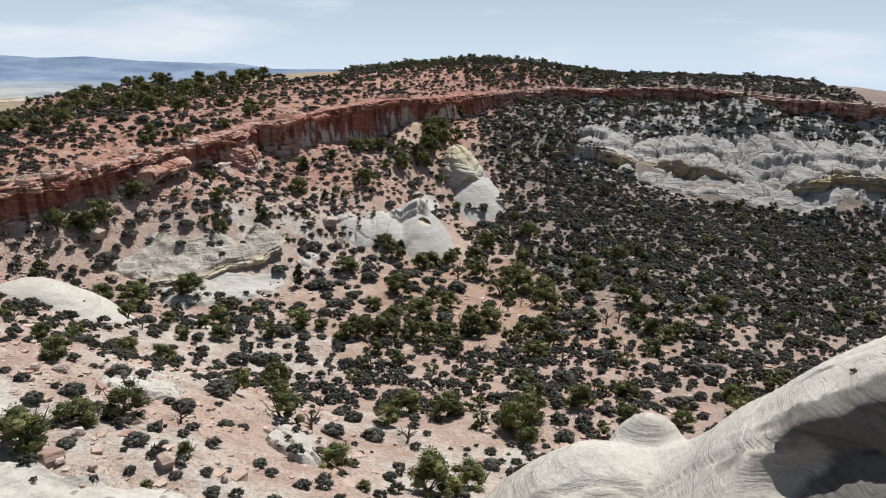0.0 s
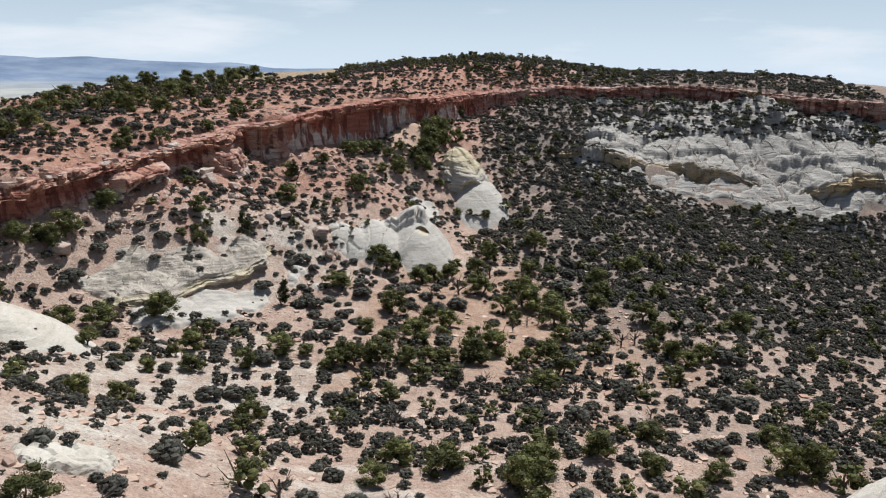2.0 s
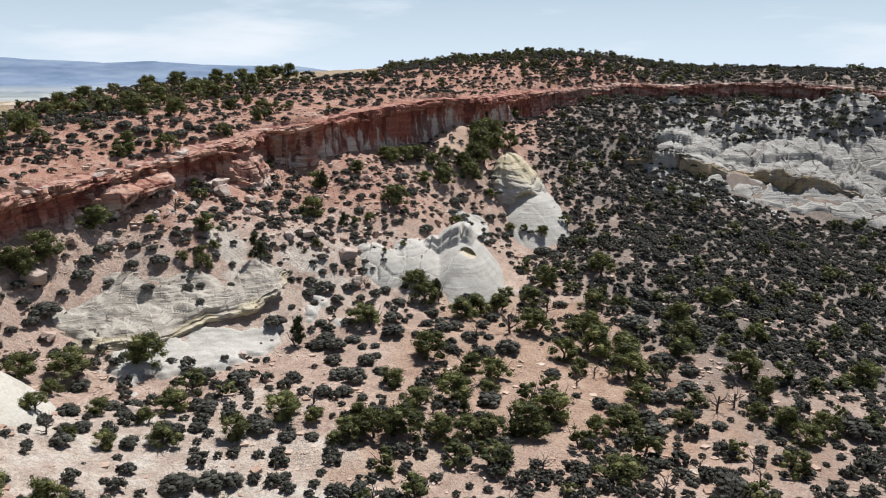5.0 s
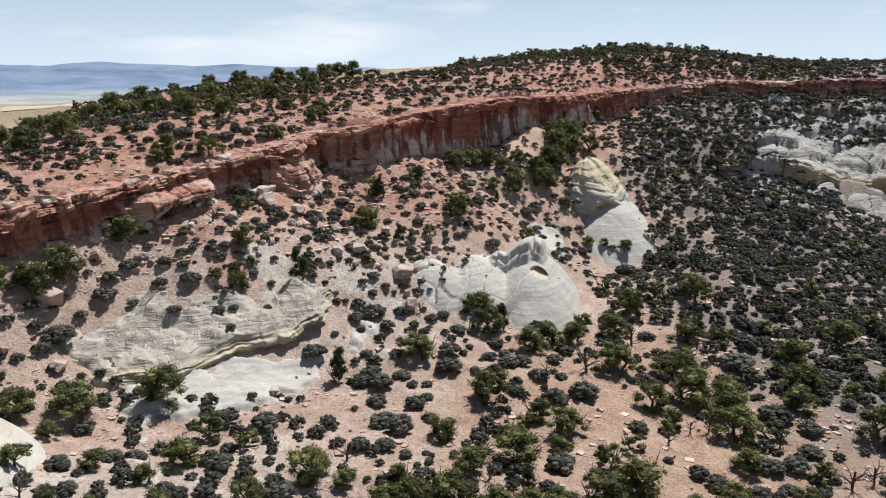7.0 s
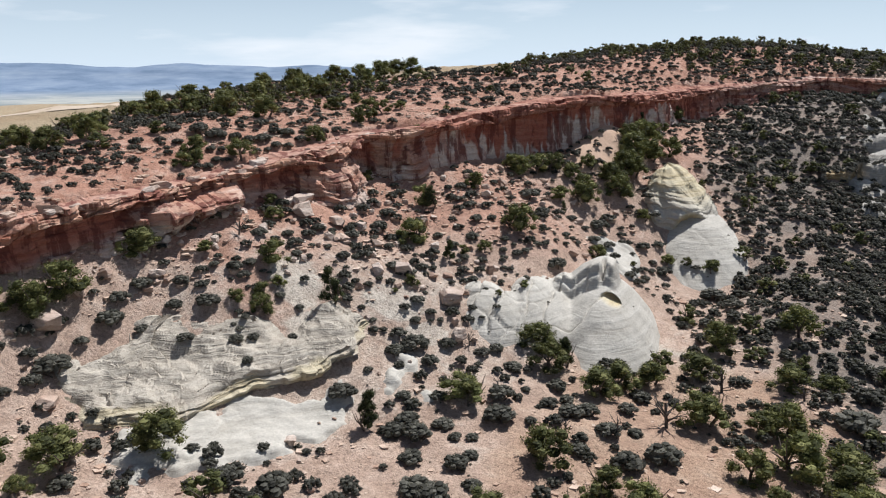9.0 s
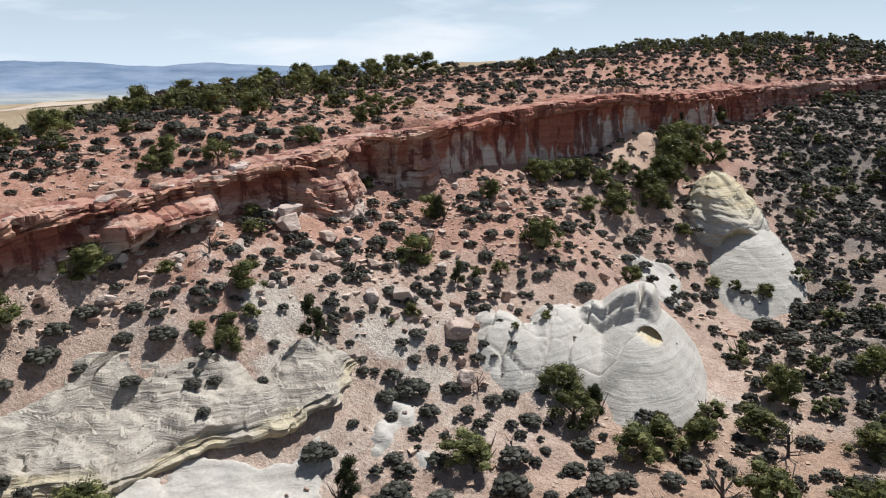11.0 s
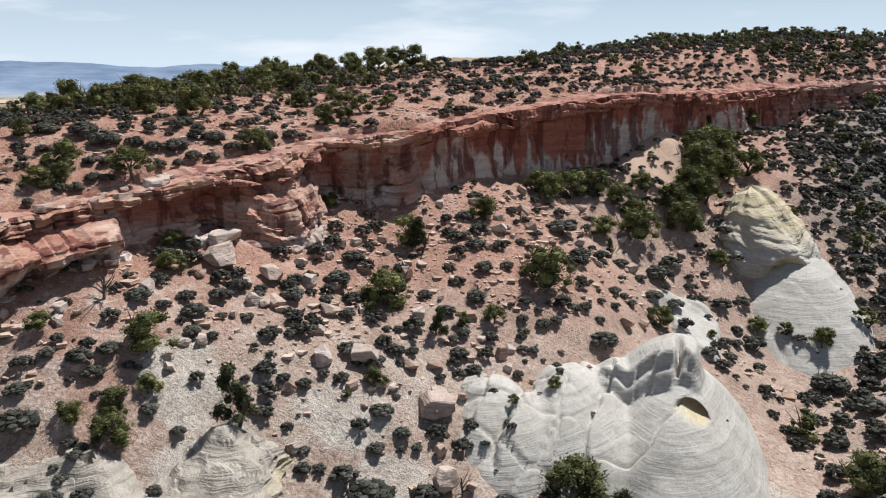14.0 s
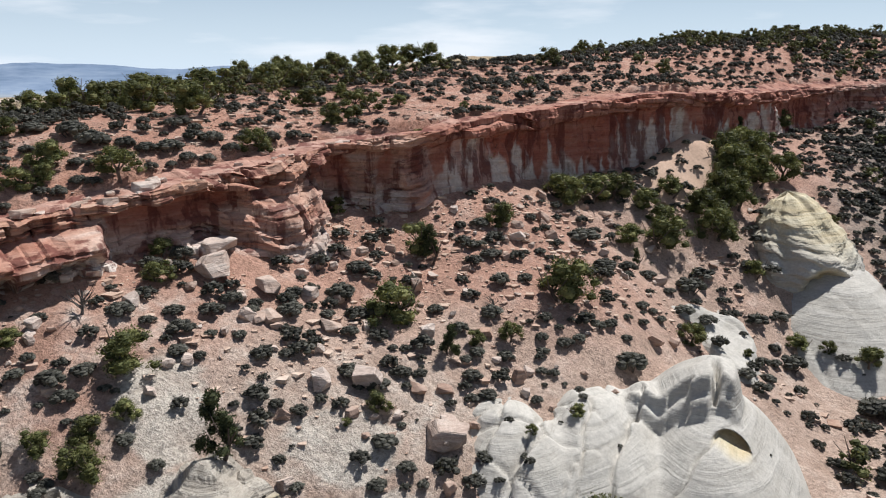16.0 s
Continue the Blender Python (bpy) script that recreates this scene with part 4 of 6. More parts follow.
# the steep front: an overhanging lip over an ochre band and a shaded recess
front_x = np.arange(34, 150, 1.5)
front_z = np.interp(front_x, LEDGE_X, LEDGE_TOP) + 0.2
FRONT = [(x, ledge_front(np.array([x]))[0] - 0.6, z) for x, z in zip(front_x, front_z)]
FRONT_PROFILE = [(3.4, -9.5), (3.2, -6.0), (2.7, -4.2), (1.2, -3.6), (0.5, -3.0), (0.2, -2.0), (0.0, -1.0), (0.3, -0.3), (1.2, 0.1), (3.0, 0.3), (4.5, -0.8)]
part("front", lip_mesh("front", FRONT, FRONT_PROFILE, LEDGE_ROCK, 0.4, 1.2, (2.6, 0.6, -4.2, -3.2), 261, 0.55), ledges)
slickrock("ledge", ledges, (24, 158, 205, 280), 0.5, ledge_height, 227, LEDGE_ROCK, 0.7, (0.25, -0.1), 0.0, (), ledge_ochre, thick=2.2)
slickrock("apron", ledges, (28, 156, 190, 244), 0.6, apron_height, 231, LEDGE_ROCK, 0.7, (0.2, -0.1), 0.0, thick=2.2)

# ---- plants with a place of their own: x, y, width ----
listed = []


def grow(kind, places):
    listed.extend((kind, x, y, w) for x, y, w in places)


grow("juniper", [(-17.3, 38.9, 0.7), (-25.9, 40.5, 3.4), (-16.7, 43.7, 1.1), (-25.0, 45.8, 2.5), (-5.4, 46.9, 1.0), (-22.6, 48.7, 3.1), (-0.4, 50.6, 3.5), (-8.3, 51.6, 2.6), (2.3, 52.9, 2.7), (-32.7, 58.1, 2.6), (-36.6, 63.0, 1.8), (8.8, 69.0, 2.3), (-5.9, 70.6, 2.7), (8.6, 72.5, 4.3), (0.6, 75.1, 3.8), (-3.8, 75.8, 3.2), (9.7, 76.6, 4.4), (27.6, 77.0, 2.8), (21.1, 77.6, 2.8), (38.5, 79.7, 4.0), (16.5, 80.2, 3.5), (35.6, 80.9, 4.1), (-38.6, 84.5, 2.8), (-34.7, 86.1, 2.5), (-21.1, 87.6, 3.6), (24.1, 88.3, 3.2), (38.5, 88.7, 3.2), (-40.1, 98.1, 1.4), (-37.0, 98.4, 2.2), (-45.6, 101.3, 2.5)])
grow("juniper", [(-32.2, 101.3, 3.0), (13.8, 102.9, 3.8), (-26.6, 105.2, 3.1), (-36.1, 105.2, 2.1), (-41.6, 105.8, 2.4), (-15.8, 106.1, 1.8), (-14.3, 107.5, 3.2), (-11.8, 108.4, 3.7), (-4.4, 109.0, 3.2), (-8.7, 109.0, 4.3), (-35.1, 109.5, 3.4), (-1.8, 109.9, 3.2), (-19.1, 110.6, 2.2), (-49.7, 110.8, 2.3), (0.8, 110.9, 3.2), (-23.3, 111.2, 4.2), (-54.4, 111.7, 3.6), (5.0, 112.2, 5.4), (-14.4, 112.5, 2.3), (13.1, 113.3, 2.7), (15.9, 114.3, 3.8), (-50.4, 115.1, 5.9), (7.9, 115.6, 5.1), (-8.1, 116.0, 3.5), (37.0, 116.6, 3.4), (23.6, 118.0, 2.5), (-4.3, 119.5, 4.5), (41.1, 119.7, 3.5), (36.2, 119.7, 3.5), (-43.2, 120.8, 4.9)])
grow("juniper", [(33.5, 121.9, 2.6), (-12.1, 122.2, 3.2), (19.5, 123.6, 3.1), (0.4, 124.4, 2.2), (-65.3, 127.6, 3.6), (1.0, 127.7, 3.6), (36.8, 128.6, 3.1), (-66.6, 125.1, 4.1), (-2.4, 130.3, 2.7), (19.4, 131.0, 5.0), (-64.2, 128.1, 4.1), (13.1, 132.6, 2.4), (-7.9, 132.7, 4.9), (-63.0, 132.1, 4.5), (35.4, 134.1, 5.0), (20.0, 136.0, 5.0), (10.8, 136.6, 3.6), (15.9, 138.8, 5.1), (28.4, 139.4, 3.6), (54.7, 139.5, 5.2), (19.6, 139.9, 4.4), (-18.9, 140.8, 4.3), (-47.1, 141.4, 2.0), (-43.8, 141.5, 2.5), (-60.6, 142.0, 5.5), (35.0, 142.5, 2.2), (-44.6, 143.6, 2.2), (29.6, 144.1, 4.5), (6.9, 145.6, 4.7), (-43.7, 146.0, 1.7)])
grow("juniper", [(-54.0, 146.1, 2.0), (15.7, 146.3, 3.9), (40.9, 146.5, 3.4), (13.1, 146.6, 3.1), (-4.3, 149.0, 4.1), (-45.5, 149.1, 3.7), (30.6, 151.3, 4.0), (-10.8, 151.5, 4.2), (-2.0, 152.5, 3.8), (-31.5, 154.3, 0.8), (-84.5, 154.8, 5.9), (1.3, 154.8, 3.4), (-13.0, 155.2, 4.4), (-63.7, 156.6, 2.9), (-91.5, 156.7, 4.8), (-29.9, 156.8, 1.7), (21.8, 156.9, 3.0), (17.0, 157.3, 4.3), (-59.4, 157.5, 1.5), (-50.4, 158.2, 2.4), (7.3, 158.3, 4.4), (-62.5, 158.5, 2.0), (-18.6, 159.3, 0.9), (39.0, 159.6, 4.2), (-64.1, 160.7, 3.1), (-52.6, 161.1, 2.0), (-83.0, 161.4, 6.5), (-54.9, 162.5, 1.5), (-57.8, 162.8, 3.6), (-15.8, 162.9, 1.2)])
grow("juniper", [(-73.3, 165.3, 2.5), (10.4, 166.4, 4.7), (-33.3, 166.9, 4.5), (-25.7, 168.0, 1.5), (-23.0, 170.2, 2.0), (20.9, 171.6, 4.8), (-52.7, 176.6, 3.0), (-19.4, 178.4, 5.0), (-35.7, 179.4, 3.5), (-71.1, 180.9, 4.0), (-64.3, 181.9, 5.9), (-85.7, 182.9, 3.2), (-80.9, 184.7, 3.6), (-7.8, 185.0, 2.6), (-75.0, 186.9, 5.6), (-28.7, 187.5, 2.8), (-94.6, 187.6, 3.5), (-2.1, 188.3, 1.1), (-49.7, 188.8, 3.0), (-82.2, 188.9, 3.7), (-39.8, 191.6, 1.7), (10.7, 195.4, 2.5), (6.6, 196.0, 1.6), (3.6, 196.6, 2.2), (-97.7, 197.0, 5.1), (-15.8, 198.4, 3.4), (-82.6, 199.3, 4.1), (-51.8, 199.3, 3.4), (-34.3, 199.8, 3.2), (-60.0, 200.4, 3.1)])
grow("juniper", [(-37.3, 200.5, 1.4), (-75.9, 200.7, 6.5), (-46.3, 200.7, 2.1), (-11.3, 201.0, 4.8), (-23.9, 201.1, 5.7), (-0.9, 204.3, 2.4), (-12.3, 204.4, 3.6), (-57.6, 206.8, 2.4), (-5.9, 206.8, 5.0), (-73.0, 212.1, 5.3), (-68.5, 213.3, 6.4), (-4.1, 216.8, 5.4), (-105.7, 220.5, 6.5), (9.7, 221.6, 1.6), (-88.7, 222.4, 4.0), (-76.7, 223.3, 6.5), (-1.0, 223.5, 4.9), (-4.9, 223.7, 4.9), (3.1, 228.2, 5.0), (-75.6, 229.1, 3.5), (-64.9, 232.5, 3.5), (-2.5, 233.0, 4.4), (-33.2, 234.0, 3.7), (-78.0, 239.0, 3.3), (-64.1, 239.5, 6.3), (-74.2, 239.9, 3.2), (-98.1, 241.5, 4.0), (-72.2, 245.6, 6.4), (-62.7, 246.1, 6.0), (-91.0, 246.1, 4.7)])
grow("juniper", [(-59.3, 249.5, 6.5), (-80.9, 249.9, 5.6), (3.8, 254.7, 6.1), (-103.6, 272.6, 6.1), (-117.6, 279.1, 5.2)])
grow("pinyon", [(-2.4, 113.6, 2.0), (-27.0, 133.1, 2.9), (-37.1, 146.8, 3.5), (-9.1, 153.6, 2.6), (-27.1, 165.3, 2.2), (-33.8, 178.5, 2.9), (-14.4, 194.5, 1.3), (-90.6, 219.0, 1.8), (-2.9, 237.2, 2.7)])
grow("snag", [(-19.6, 50.8, 2.1), (-12.1, 62.7, 2.4), (-3.3, 65.7, 2.5), (-42.0, 97.4, 1.9), (-20.3, 114.7, 2.6), (-7.2, 118.5, 2.7), (-2.5, 119.8, 3.0), (28.7, 122.5, 2.7), (31.4, 124.2, 2.4), (3.3, 143.9, 3.9), (-51.8, 150.9, 2.4), (18.7, 154.5, 2.5), (9.7, 154.9, 3.4), (-25.3, 173.0, 2.1)])
grow("shrub", [(-13.8, 39.9, 1.2), (-16.3, 40.7, 0.9), (-23.6, 42.2, 1.3), (-25.2, 42.2, 0.9), (-13.9, 43.5, 0.6), (-20.0, 43.9, 1.7), (-18.4, 44.4, 0.8), (-25.9, 44.7, 0.9), (-11.5, 45.0, 1.0), (-12.4, 45.7, 1.2), (-28.7, 47.8, 1.6), (-27.4, 50.7, 2.1), (-16.9, 52.9, 1.3), (-4.0, 53.0, 1.4), (-20.4, 53.8, 2.0), (-22.0, 55.0, 1.1), (-16.2, 55.1, 1.2), (-27.5, 58.3, 2.4), (-29.9, 59.0, 0.9), (4.6, 59.2, 2.0), (-12.1, 59.9, 0.8), (-35.9, 60.1, 1.0), (-20.2, 62.4, 3.1), (-10.2, 63.7, 2.4), (-6.6, 65.8, 2.5), (-15.1, 67.0, 1.4), (-24.7, 69.4, 1.4), (-29.0, 70.2, 1.4), (-9.2, 70.6, 2.1), (13.3, 71.8, 2.4)])
grow("shrub", [(-2.8, 73.4, 1.5), (-11.1, 73.5, 1.8), (30.9, 85.8, 3.1), (-41.4, 87.1, 2.1), (-28.9, 89.7, 2.2), (-24.8, 90.7, 1.3), (16.7, 93.8, 3.4), (-28.0, 94.5, 3.5), (-25.4, 96.2, 3.2), (-39.8, 96.3, 2.3), (-23.5, 96.7, 2.4), (36.5, 99.2, 3.6), (-35.0, 99.8, 2.0), (-40.2, 100.5, 2.0), (40.1, 100.9, 3.7), (24.0, 101.7, 3.7), (-32.0, 103.8, 2.1), (-33.6, 104.3, 1.8), (-44.0, 104.3, 2.7), (-30.5, 105.3, 2.1), (-21.1, 106.4, 2.1), (-18.5, 106.9, 1.8), (-24.2, 107.3, 3.2), (-39.2, 108.5, 2.5), (-42.1, 109.2, 2.3), (-31.2, 110.1, 2.8), (50.0, 110.9, 4.1), (-32.8, 111.1, 2.3), (-48.0, 113.4, 2.7), (-32.2, 113.6, 1.8)])
grow("shrub", [(19.9, 116.1, 3.3), (-5.7, 116.3, 1.7), (-12.3, 116.6, 1.1), (-19.8, 117.3, 2.4), (-14.9, 117.4, 1.5), (27.8, 118.0, 2.0), (-17.3, 118.3, 2.4), (-13.0, 118.3, 0.9), (19.4, 118.5, 3.2), (-35.5, 119.3, 3.2), (0.5, 119.6, 3.6), (-31.1, 119.9, 3.8), (15.7, 119.9, 2.6), (-60.7, 120.1, 1.7), (44.4, 120.2, 4.4), (25.7, 120.8, 1.5), (22.7, 120.9, 2.3), (14.2, 121.6, 2.1), (-59.3, 122.4, 2.4), (-16.8, 122.7, 3.5), (11.5, 123.7, 1.2), (-19.1, 124.2, 3.6), (21.8, 124.6, 2.8), (-58.9, 125.0, 4.2), (24.2, 125.0, 3.1), (27.2, 125.4, 1.8), (-14.2, 126.2, 2.0), (-31.2, 126.8, 1.1), (26.6, 128.5, 2.9), (-58.8, 129.1, 1.8)])
grow("shrub", [(-21.2, 129.4, 2.8), (-16.6, 129.5, 2.8), (9.0, 130.7, 2.4), (-15.6, 131.6, 1.8), (-57.9, 132.7, 3.4), (-21.8, 133.2, 3.3), (-24.5, 133.4, 3.3), (-41.3, 133.7, 1.5), (-54.6, 133.8, 1.9), (-49.0, 133.8, 2.2), (28.1, 134.1, 3.0), (-18.0, 134.4, 1.5), (-0.6, 134.5, 3.6), (-16.2, 134.7, 1.5), (-23.5, 135.5, 3.0), (-58.7, 135.6, 2.7), (-5.3, 135.7, 2.2), (-31.3, 135.9, 3.4), (-19.8, 136.1, 2.6), (25.0, 136.3, 4.2), (-44.1, 136.3, 1.9), (3.0, 136.9, 4.0), (-42.8, 137.7, 1.5), (-44.5, 137.7, 1.1), (-53.3, 138.2, 2.3), (-45.6, 138.3, 0.8), (-57.9, 138.5, 2.7), (-25.1, 138.7, 1.9), (-14.3, 138.8, 3.8), (-44.5, 139.1, 1.1)])
grow("shrub", [(-10.9, 139.4, 1.5), (-49.7, 139.5, 3.1), (-2.6, 139.9, 3.0), (-39.1, 140.1, 1.3), (-46.0, 140.2, 1.2), (-45.1, 140.3, 1.1), (34.1, 140.4, 2.1), (-30.1, 140.9, 1.2), (-0.0, 140.9, 1.9), (-54.2, 141.1, 2.4), (-51.5, 141.5, 2.0), (-7.0, 142.4, 3.1), (-50.5, 142.5, 0.7), (-14.9, 142.7, 3.1), (32.7, 142.7, 0.9), (-46.6, 143.7, 0.8), (-27.3, 143.7, 1.6), (-48.9, 143.7, 0.8), (-5.2, 143.9, 2.7), (-45.5, 144.1, 1.9), (-51.7, 144.5, 1.6), (-9.6, 144.5, 2.4), (-40.3, 144.6, 1.3), (-42.9, 144.7, 1.5), (-47.8, 144.8, 1.9), (-49.3, 145.2, 2.3), (-24.0, 145.5, 2.4), (-28.5, 145.6, 2.5), (-1.0, 145.8, 2.4), (-51.9, 145.9, 1.2)])
grow("shrub", [(-7.8, 146.0, 2.0), (-12.6, 146.1, 1.2), (-46.2, 146.8, 1.0), (-45.5, 147.0, 0.8), (-48.1, 147.0, 2.0), (-34.9, 147.4, 0.6), (-31.9, 147.4, 1.5), (-26.7, 147.8, 3.7), (34.2, 148.0, 3.1), (-9.2, 148.4, 2.5), (-32.5, 148.7, 1.2), (23.0, 149.5, 4.8), (-22.9, 149.6, 2.5), (-14.8, 149.7, 2.5), (-18.8, 150.6, 2.1), (-27.7, 151.5, 1.6), (-17.4, 152.1, 2.1), (-44.3, 152.2, 1.7), (-42.7, 152.7, 1.1), (-36.3, 152.8, 1.3), (-49.9, 152.8, 2.6), (-24.9, 153.1, 1.0), (-34.7, 153.3, 1.5), (-47.9, 153.4, 1.5), (-26.3, 153.5, 1.6), (-45.4, 154.1, 2.4), (-28.4, 154.3, 2.1), (-62.2, 154.3, 1.2), (-33.8, 155.0, 1.1), (25.5, 155.0, 3.7)])
grow("shrub", [(-43.5, 155.3, 1.2), (-47.1, 155.6, 1.8), (-39.2, 155.7, 2.0), (-41.7, 156.5, 1.3), (-28.0, 156.6, 0.8), (-21.5, 157.0, 1.5), (-38.0, 157.3, 1.3), (-61.4, 157.4, 1.5), (-45.1, 157.6, 2.3), (-32.0, 157.7, 1.1), (-18.7, 157.8, 0.8), (-60.5, 158.3, 1.7), (-33.2, 158.7, 2.2), (-30.4, 159.5, 0.7), (-42.7, 159.6, 1.7), (-44.6, 159.7, 2.1), (-31.5, 159.9, 1.0), (-68.4, 160.1, 1.3), (-65.9, 160.2, 1.0), (-60.4, 160.5, 1.8), (-59.0, 160.8, 1.8), (-29.8, 161.1, 1.9), (-24.1, 162.0, 1.4), (-28.5, 162.1, 1.3), (-51.1, 162.1, 2.3), (-40.5, 162.2, 2.4), (-68.0, 162.3, 1.9), (-62.7, 162.7, 1.6), (-35.3, 163.0, 1.7), (-23.0, 163.0, 1.8)])
grow("shrub", [(-61.2, 163.1, 1.6), (-31.5, 163.3, 1.0), (-24.7, 164.0, 1.9), (-38.0, 164.2, 1.5), (-19.4, 164.8, 1.2), (-15.7, 165.1, 0.9), (-25.8, 165.8, 1.3), (-56.9, 165.8, 1.5), (-64.2, 166.4, 3.3), (-71.8, 166.6, 2.8), (-25.1, 166.7, 1.5), (-19.2, 167.0, 0.6), (-67.5, 167.4, 3.4), (-35.5, 167.5, 2.1), (-61.7, 167.9, 2.2), (-16.4, 167.9, 1.0), (-56.3, 167.9, 1.2), (-22.9, 168.0, 1.7), (-17.7, 168.1, 0.6), (-38.6, 168.1, 2.9), (-19.7, 168.3, 1.2), (-59.6, 168.5, 2.5), (-18.8, 168.6, 1.2), (-27.3, 168.8, 1.8), (-55.6, 169.5, 1.9), (-20.2, 169.6, 1.0), (-58.3, 170.2, 2.8), (-20.1, 170.4, 1.4), (-30.3, 170.6, 1.6), (-54.5, 171.2, 1.7)])
grow("shrub", [(-20.5, 171.7, 1.5), (-25.4, 172.3, 2.4), (-18.5, 172.3, 1.8), (-39.1, 172.8, 2.8), (17.8, 173.1, 3.4), (-17.4, 173.4, 1.5), (-19.3, 173.6, 1.0), (-12.6, 173.8, 3.1), (-64.4, 173.9, 1.8), (-20.7, 173.9, 1.6), (-53.9, 174.2, 2.0), (-61.5, 174.8, 2.1), (-56.6, 174.8, 2.7), (-63.1, 175.0, 0.8), (8.9, 175.1, 2.5), (-18.5, 175.2, 0.9), (-59.2, 175.5, 1.9), (-16.1, 176.6, 1.6), (-61.6, 176.8, 2.2), (-13.5, 177.1, 1.3), (-25.9, 177.2, 2.2), (-15.1, 177.5, 1.6), (-55.3, 177.9, 1.5), (-71.8, 178.1, 2.3), (-23.8, 179.2, 1.7), (-55.5, 179.3, 1.5), (-52.5, 179.6, 2.2), (-58.3, 179.8, 1.8), (-13.8, 180.5, 1.1), (-28.0, 181.4, 2.3)])
grow("shrub", [(-16.0, 181.4, 1.0), (-12.3, 181.5, 1.2), (13.2, 181.7, 3.1), (-51.1, 182.1, 2.2), (-57.3, 182.1, 2.4), (-14.3, 182.4, 0.7), (-29.6, 182.8, 1.5), (-31.6, 182.9, 1.8), (-22.3, 183.0, 0.9), (-15.3, 183.6, 0.7), (-2.3, 184.2, 2.0), (-10.8, 184.5, 1.3), (-12.8, 184.8, 1.6), (-11.7, 185.0, 1.2), (-44.3, 185.2, 1.9), (-23.7, 185.4, 1.5), (-32.7, 185.4, 1.6), (-30.8, 186.8, 2.5), (0.0, 186.8, 1.7), (-42.7, 187.2, 3.2), (-17.2, 188.5, 3.1), (10.6, 188.6, 4.4), (-0.4, 189.4, 1.8), (-64.4, 189.7, 2.1), (-8.7, 190.2, 2.5), (-6.2, 190.7, 2.2), (0.9, 191.0, 1.5), (-15.0, 191.7, 2.2), (-10.4, 192.7, 1.6), (2.8, 192.8, 3.1)])
grow("shrub", [(-20.4, 193.1, 3.9), (-13.0, 193.5, 2.2), (-49.1, 193.7, 1.8), (1.0, 193.9, 1.6), (-60.7, 194.3, 2.2), (-70.3, 194.4, 3.0), (-44.5, 194.7, 1.3), (8.2, 195.2, 1.9), (-8.3, 195.9, 3.6), (-3.2, 196.4, 1.9), (-0.7, 197.0, 2.9), (-4.5, 197.5, 2.0), (-65.2, 198.1, 2.2), (-37.0, 198.5, 2.5), (-7.1, 199.7, 3.7), (1.9, 199.8, 3.0), (-35.5, 201.0, 2.5), (-58.9, 201.6, 3.1), (-34.5, 202.7, 1.8), (-43.1, 203.9, 2.3), (1.1, 204.9, 2.4), (-1.6, 205.0, 2.8), (-40.7, 206.1, 1.4), (-52.9, 206.3, 1.2), (-45.6, 207.2, 1.2), (-63.3, 208.9, 3.8), (-47.2, 209.3, 1.6), (-0.5, 209.7, 2.5), (-36.2, 210.2, 2.0), (-51.6, 210.3, 2.1)])
grow("shrub", [(-55.5, 210.9, 1.8), (-49.7, 211.1, 2.5), (-44.1, 211.2, 1.0), (-28.3, 212.2, 2.2), (-0.8, 212.6, 2.2), (-32.1, 213.1, 3.2), (-0.1, 214.3, 2.3), (-37.5, 214.7, 2.3), (14.5, 215.1, 2.2), (-28.2, 215.8, 2.0), (-47.5, 217.2, 1.5), (-40.6, 217.7, 3.4), (-31.1, 219.6, 2.1), (-43.9, 219.9, 1.7), (12.6, 220.9, 1.4), (-34.5, 221.2, 1.3), (-26.3, 221.2, 1.8), (-47.4, 222.1, 2.5), (-76.1, 224.2, 3.9), (-28.8, 225.2, 3.0), (-40.8, 226.5, 2.5), (-37.2, 227.0, 2.2), (-33.1, 227.1, 1.8), (-52.6, 228.3, 2.8), (-59.6, 229.1, 3.4), (-28.0, 230.5, 2.2), (-36.3, 230.9, 2.3), (-43.6, 231.0, 2.6), (-68.8, 233.8, 2.6), (-26.8, 234.3, 2.8)])
grow("shrub", [(-39.3, 235.3, 1.7), (0.5, 236.8, 4.5), (-54.5, 245.7, 3.0), (-55.8, 254.6, 4.5)])

# ---- boulders: x, y, width ----
BLOCKS = []
BLOCKS += [(-17.2, 41.4, 1.6), (-23.5, 39.7, 1.7), (-22.7, 39.7, 1.0), (-23.7, 44.0, 1.2), (-17.6, 62.1, 1.2), (-14.3, 56.6, 1.4), (-27.0, 54.2, 1.5), (-30.8, 55.6, 1.6), (-12.9, 58.8, 0.8), (-32.4, 54.5, 1.0), (-62.1, 128.1, 3.6), (-56.5, 121.3, 2.4), (-38.2, 107.4, 2.0), (-45.2, 100.1, 2.2), (-62.2, 133.3, 1.9), (-57.4, 140.8, 1.9), (-61.4, 136.9, 1.9), (-31.3, 158.6, 2.4), (-24.5, 156.9, 3.0), (-27.9, 121.0, 0.9), (-62.3, 119.9, 1.6), (-49.4, 164.8, 3.2), (-48.2, 162.4, 3.9), (-43.3, 163.5, 2.2), (-44.3, 160.6, 1.2), (-41.6, 159.2, 1.2), (-40.2, 159.5, 0.9), (-40.5, 165.6, 1.8), (-36.7, 162.5, 1.7), (-28.2, 174.2, 1.7)]
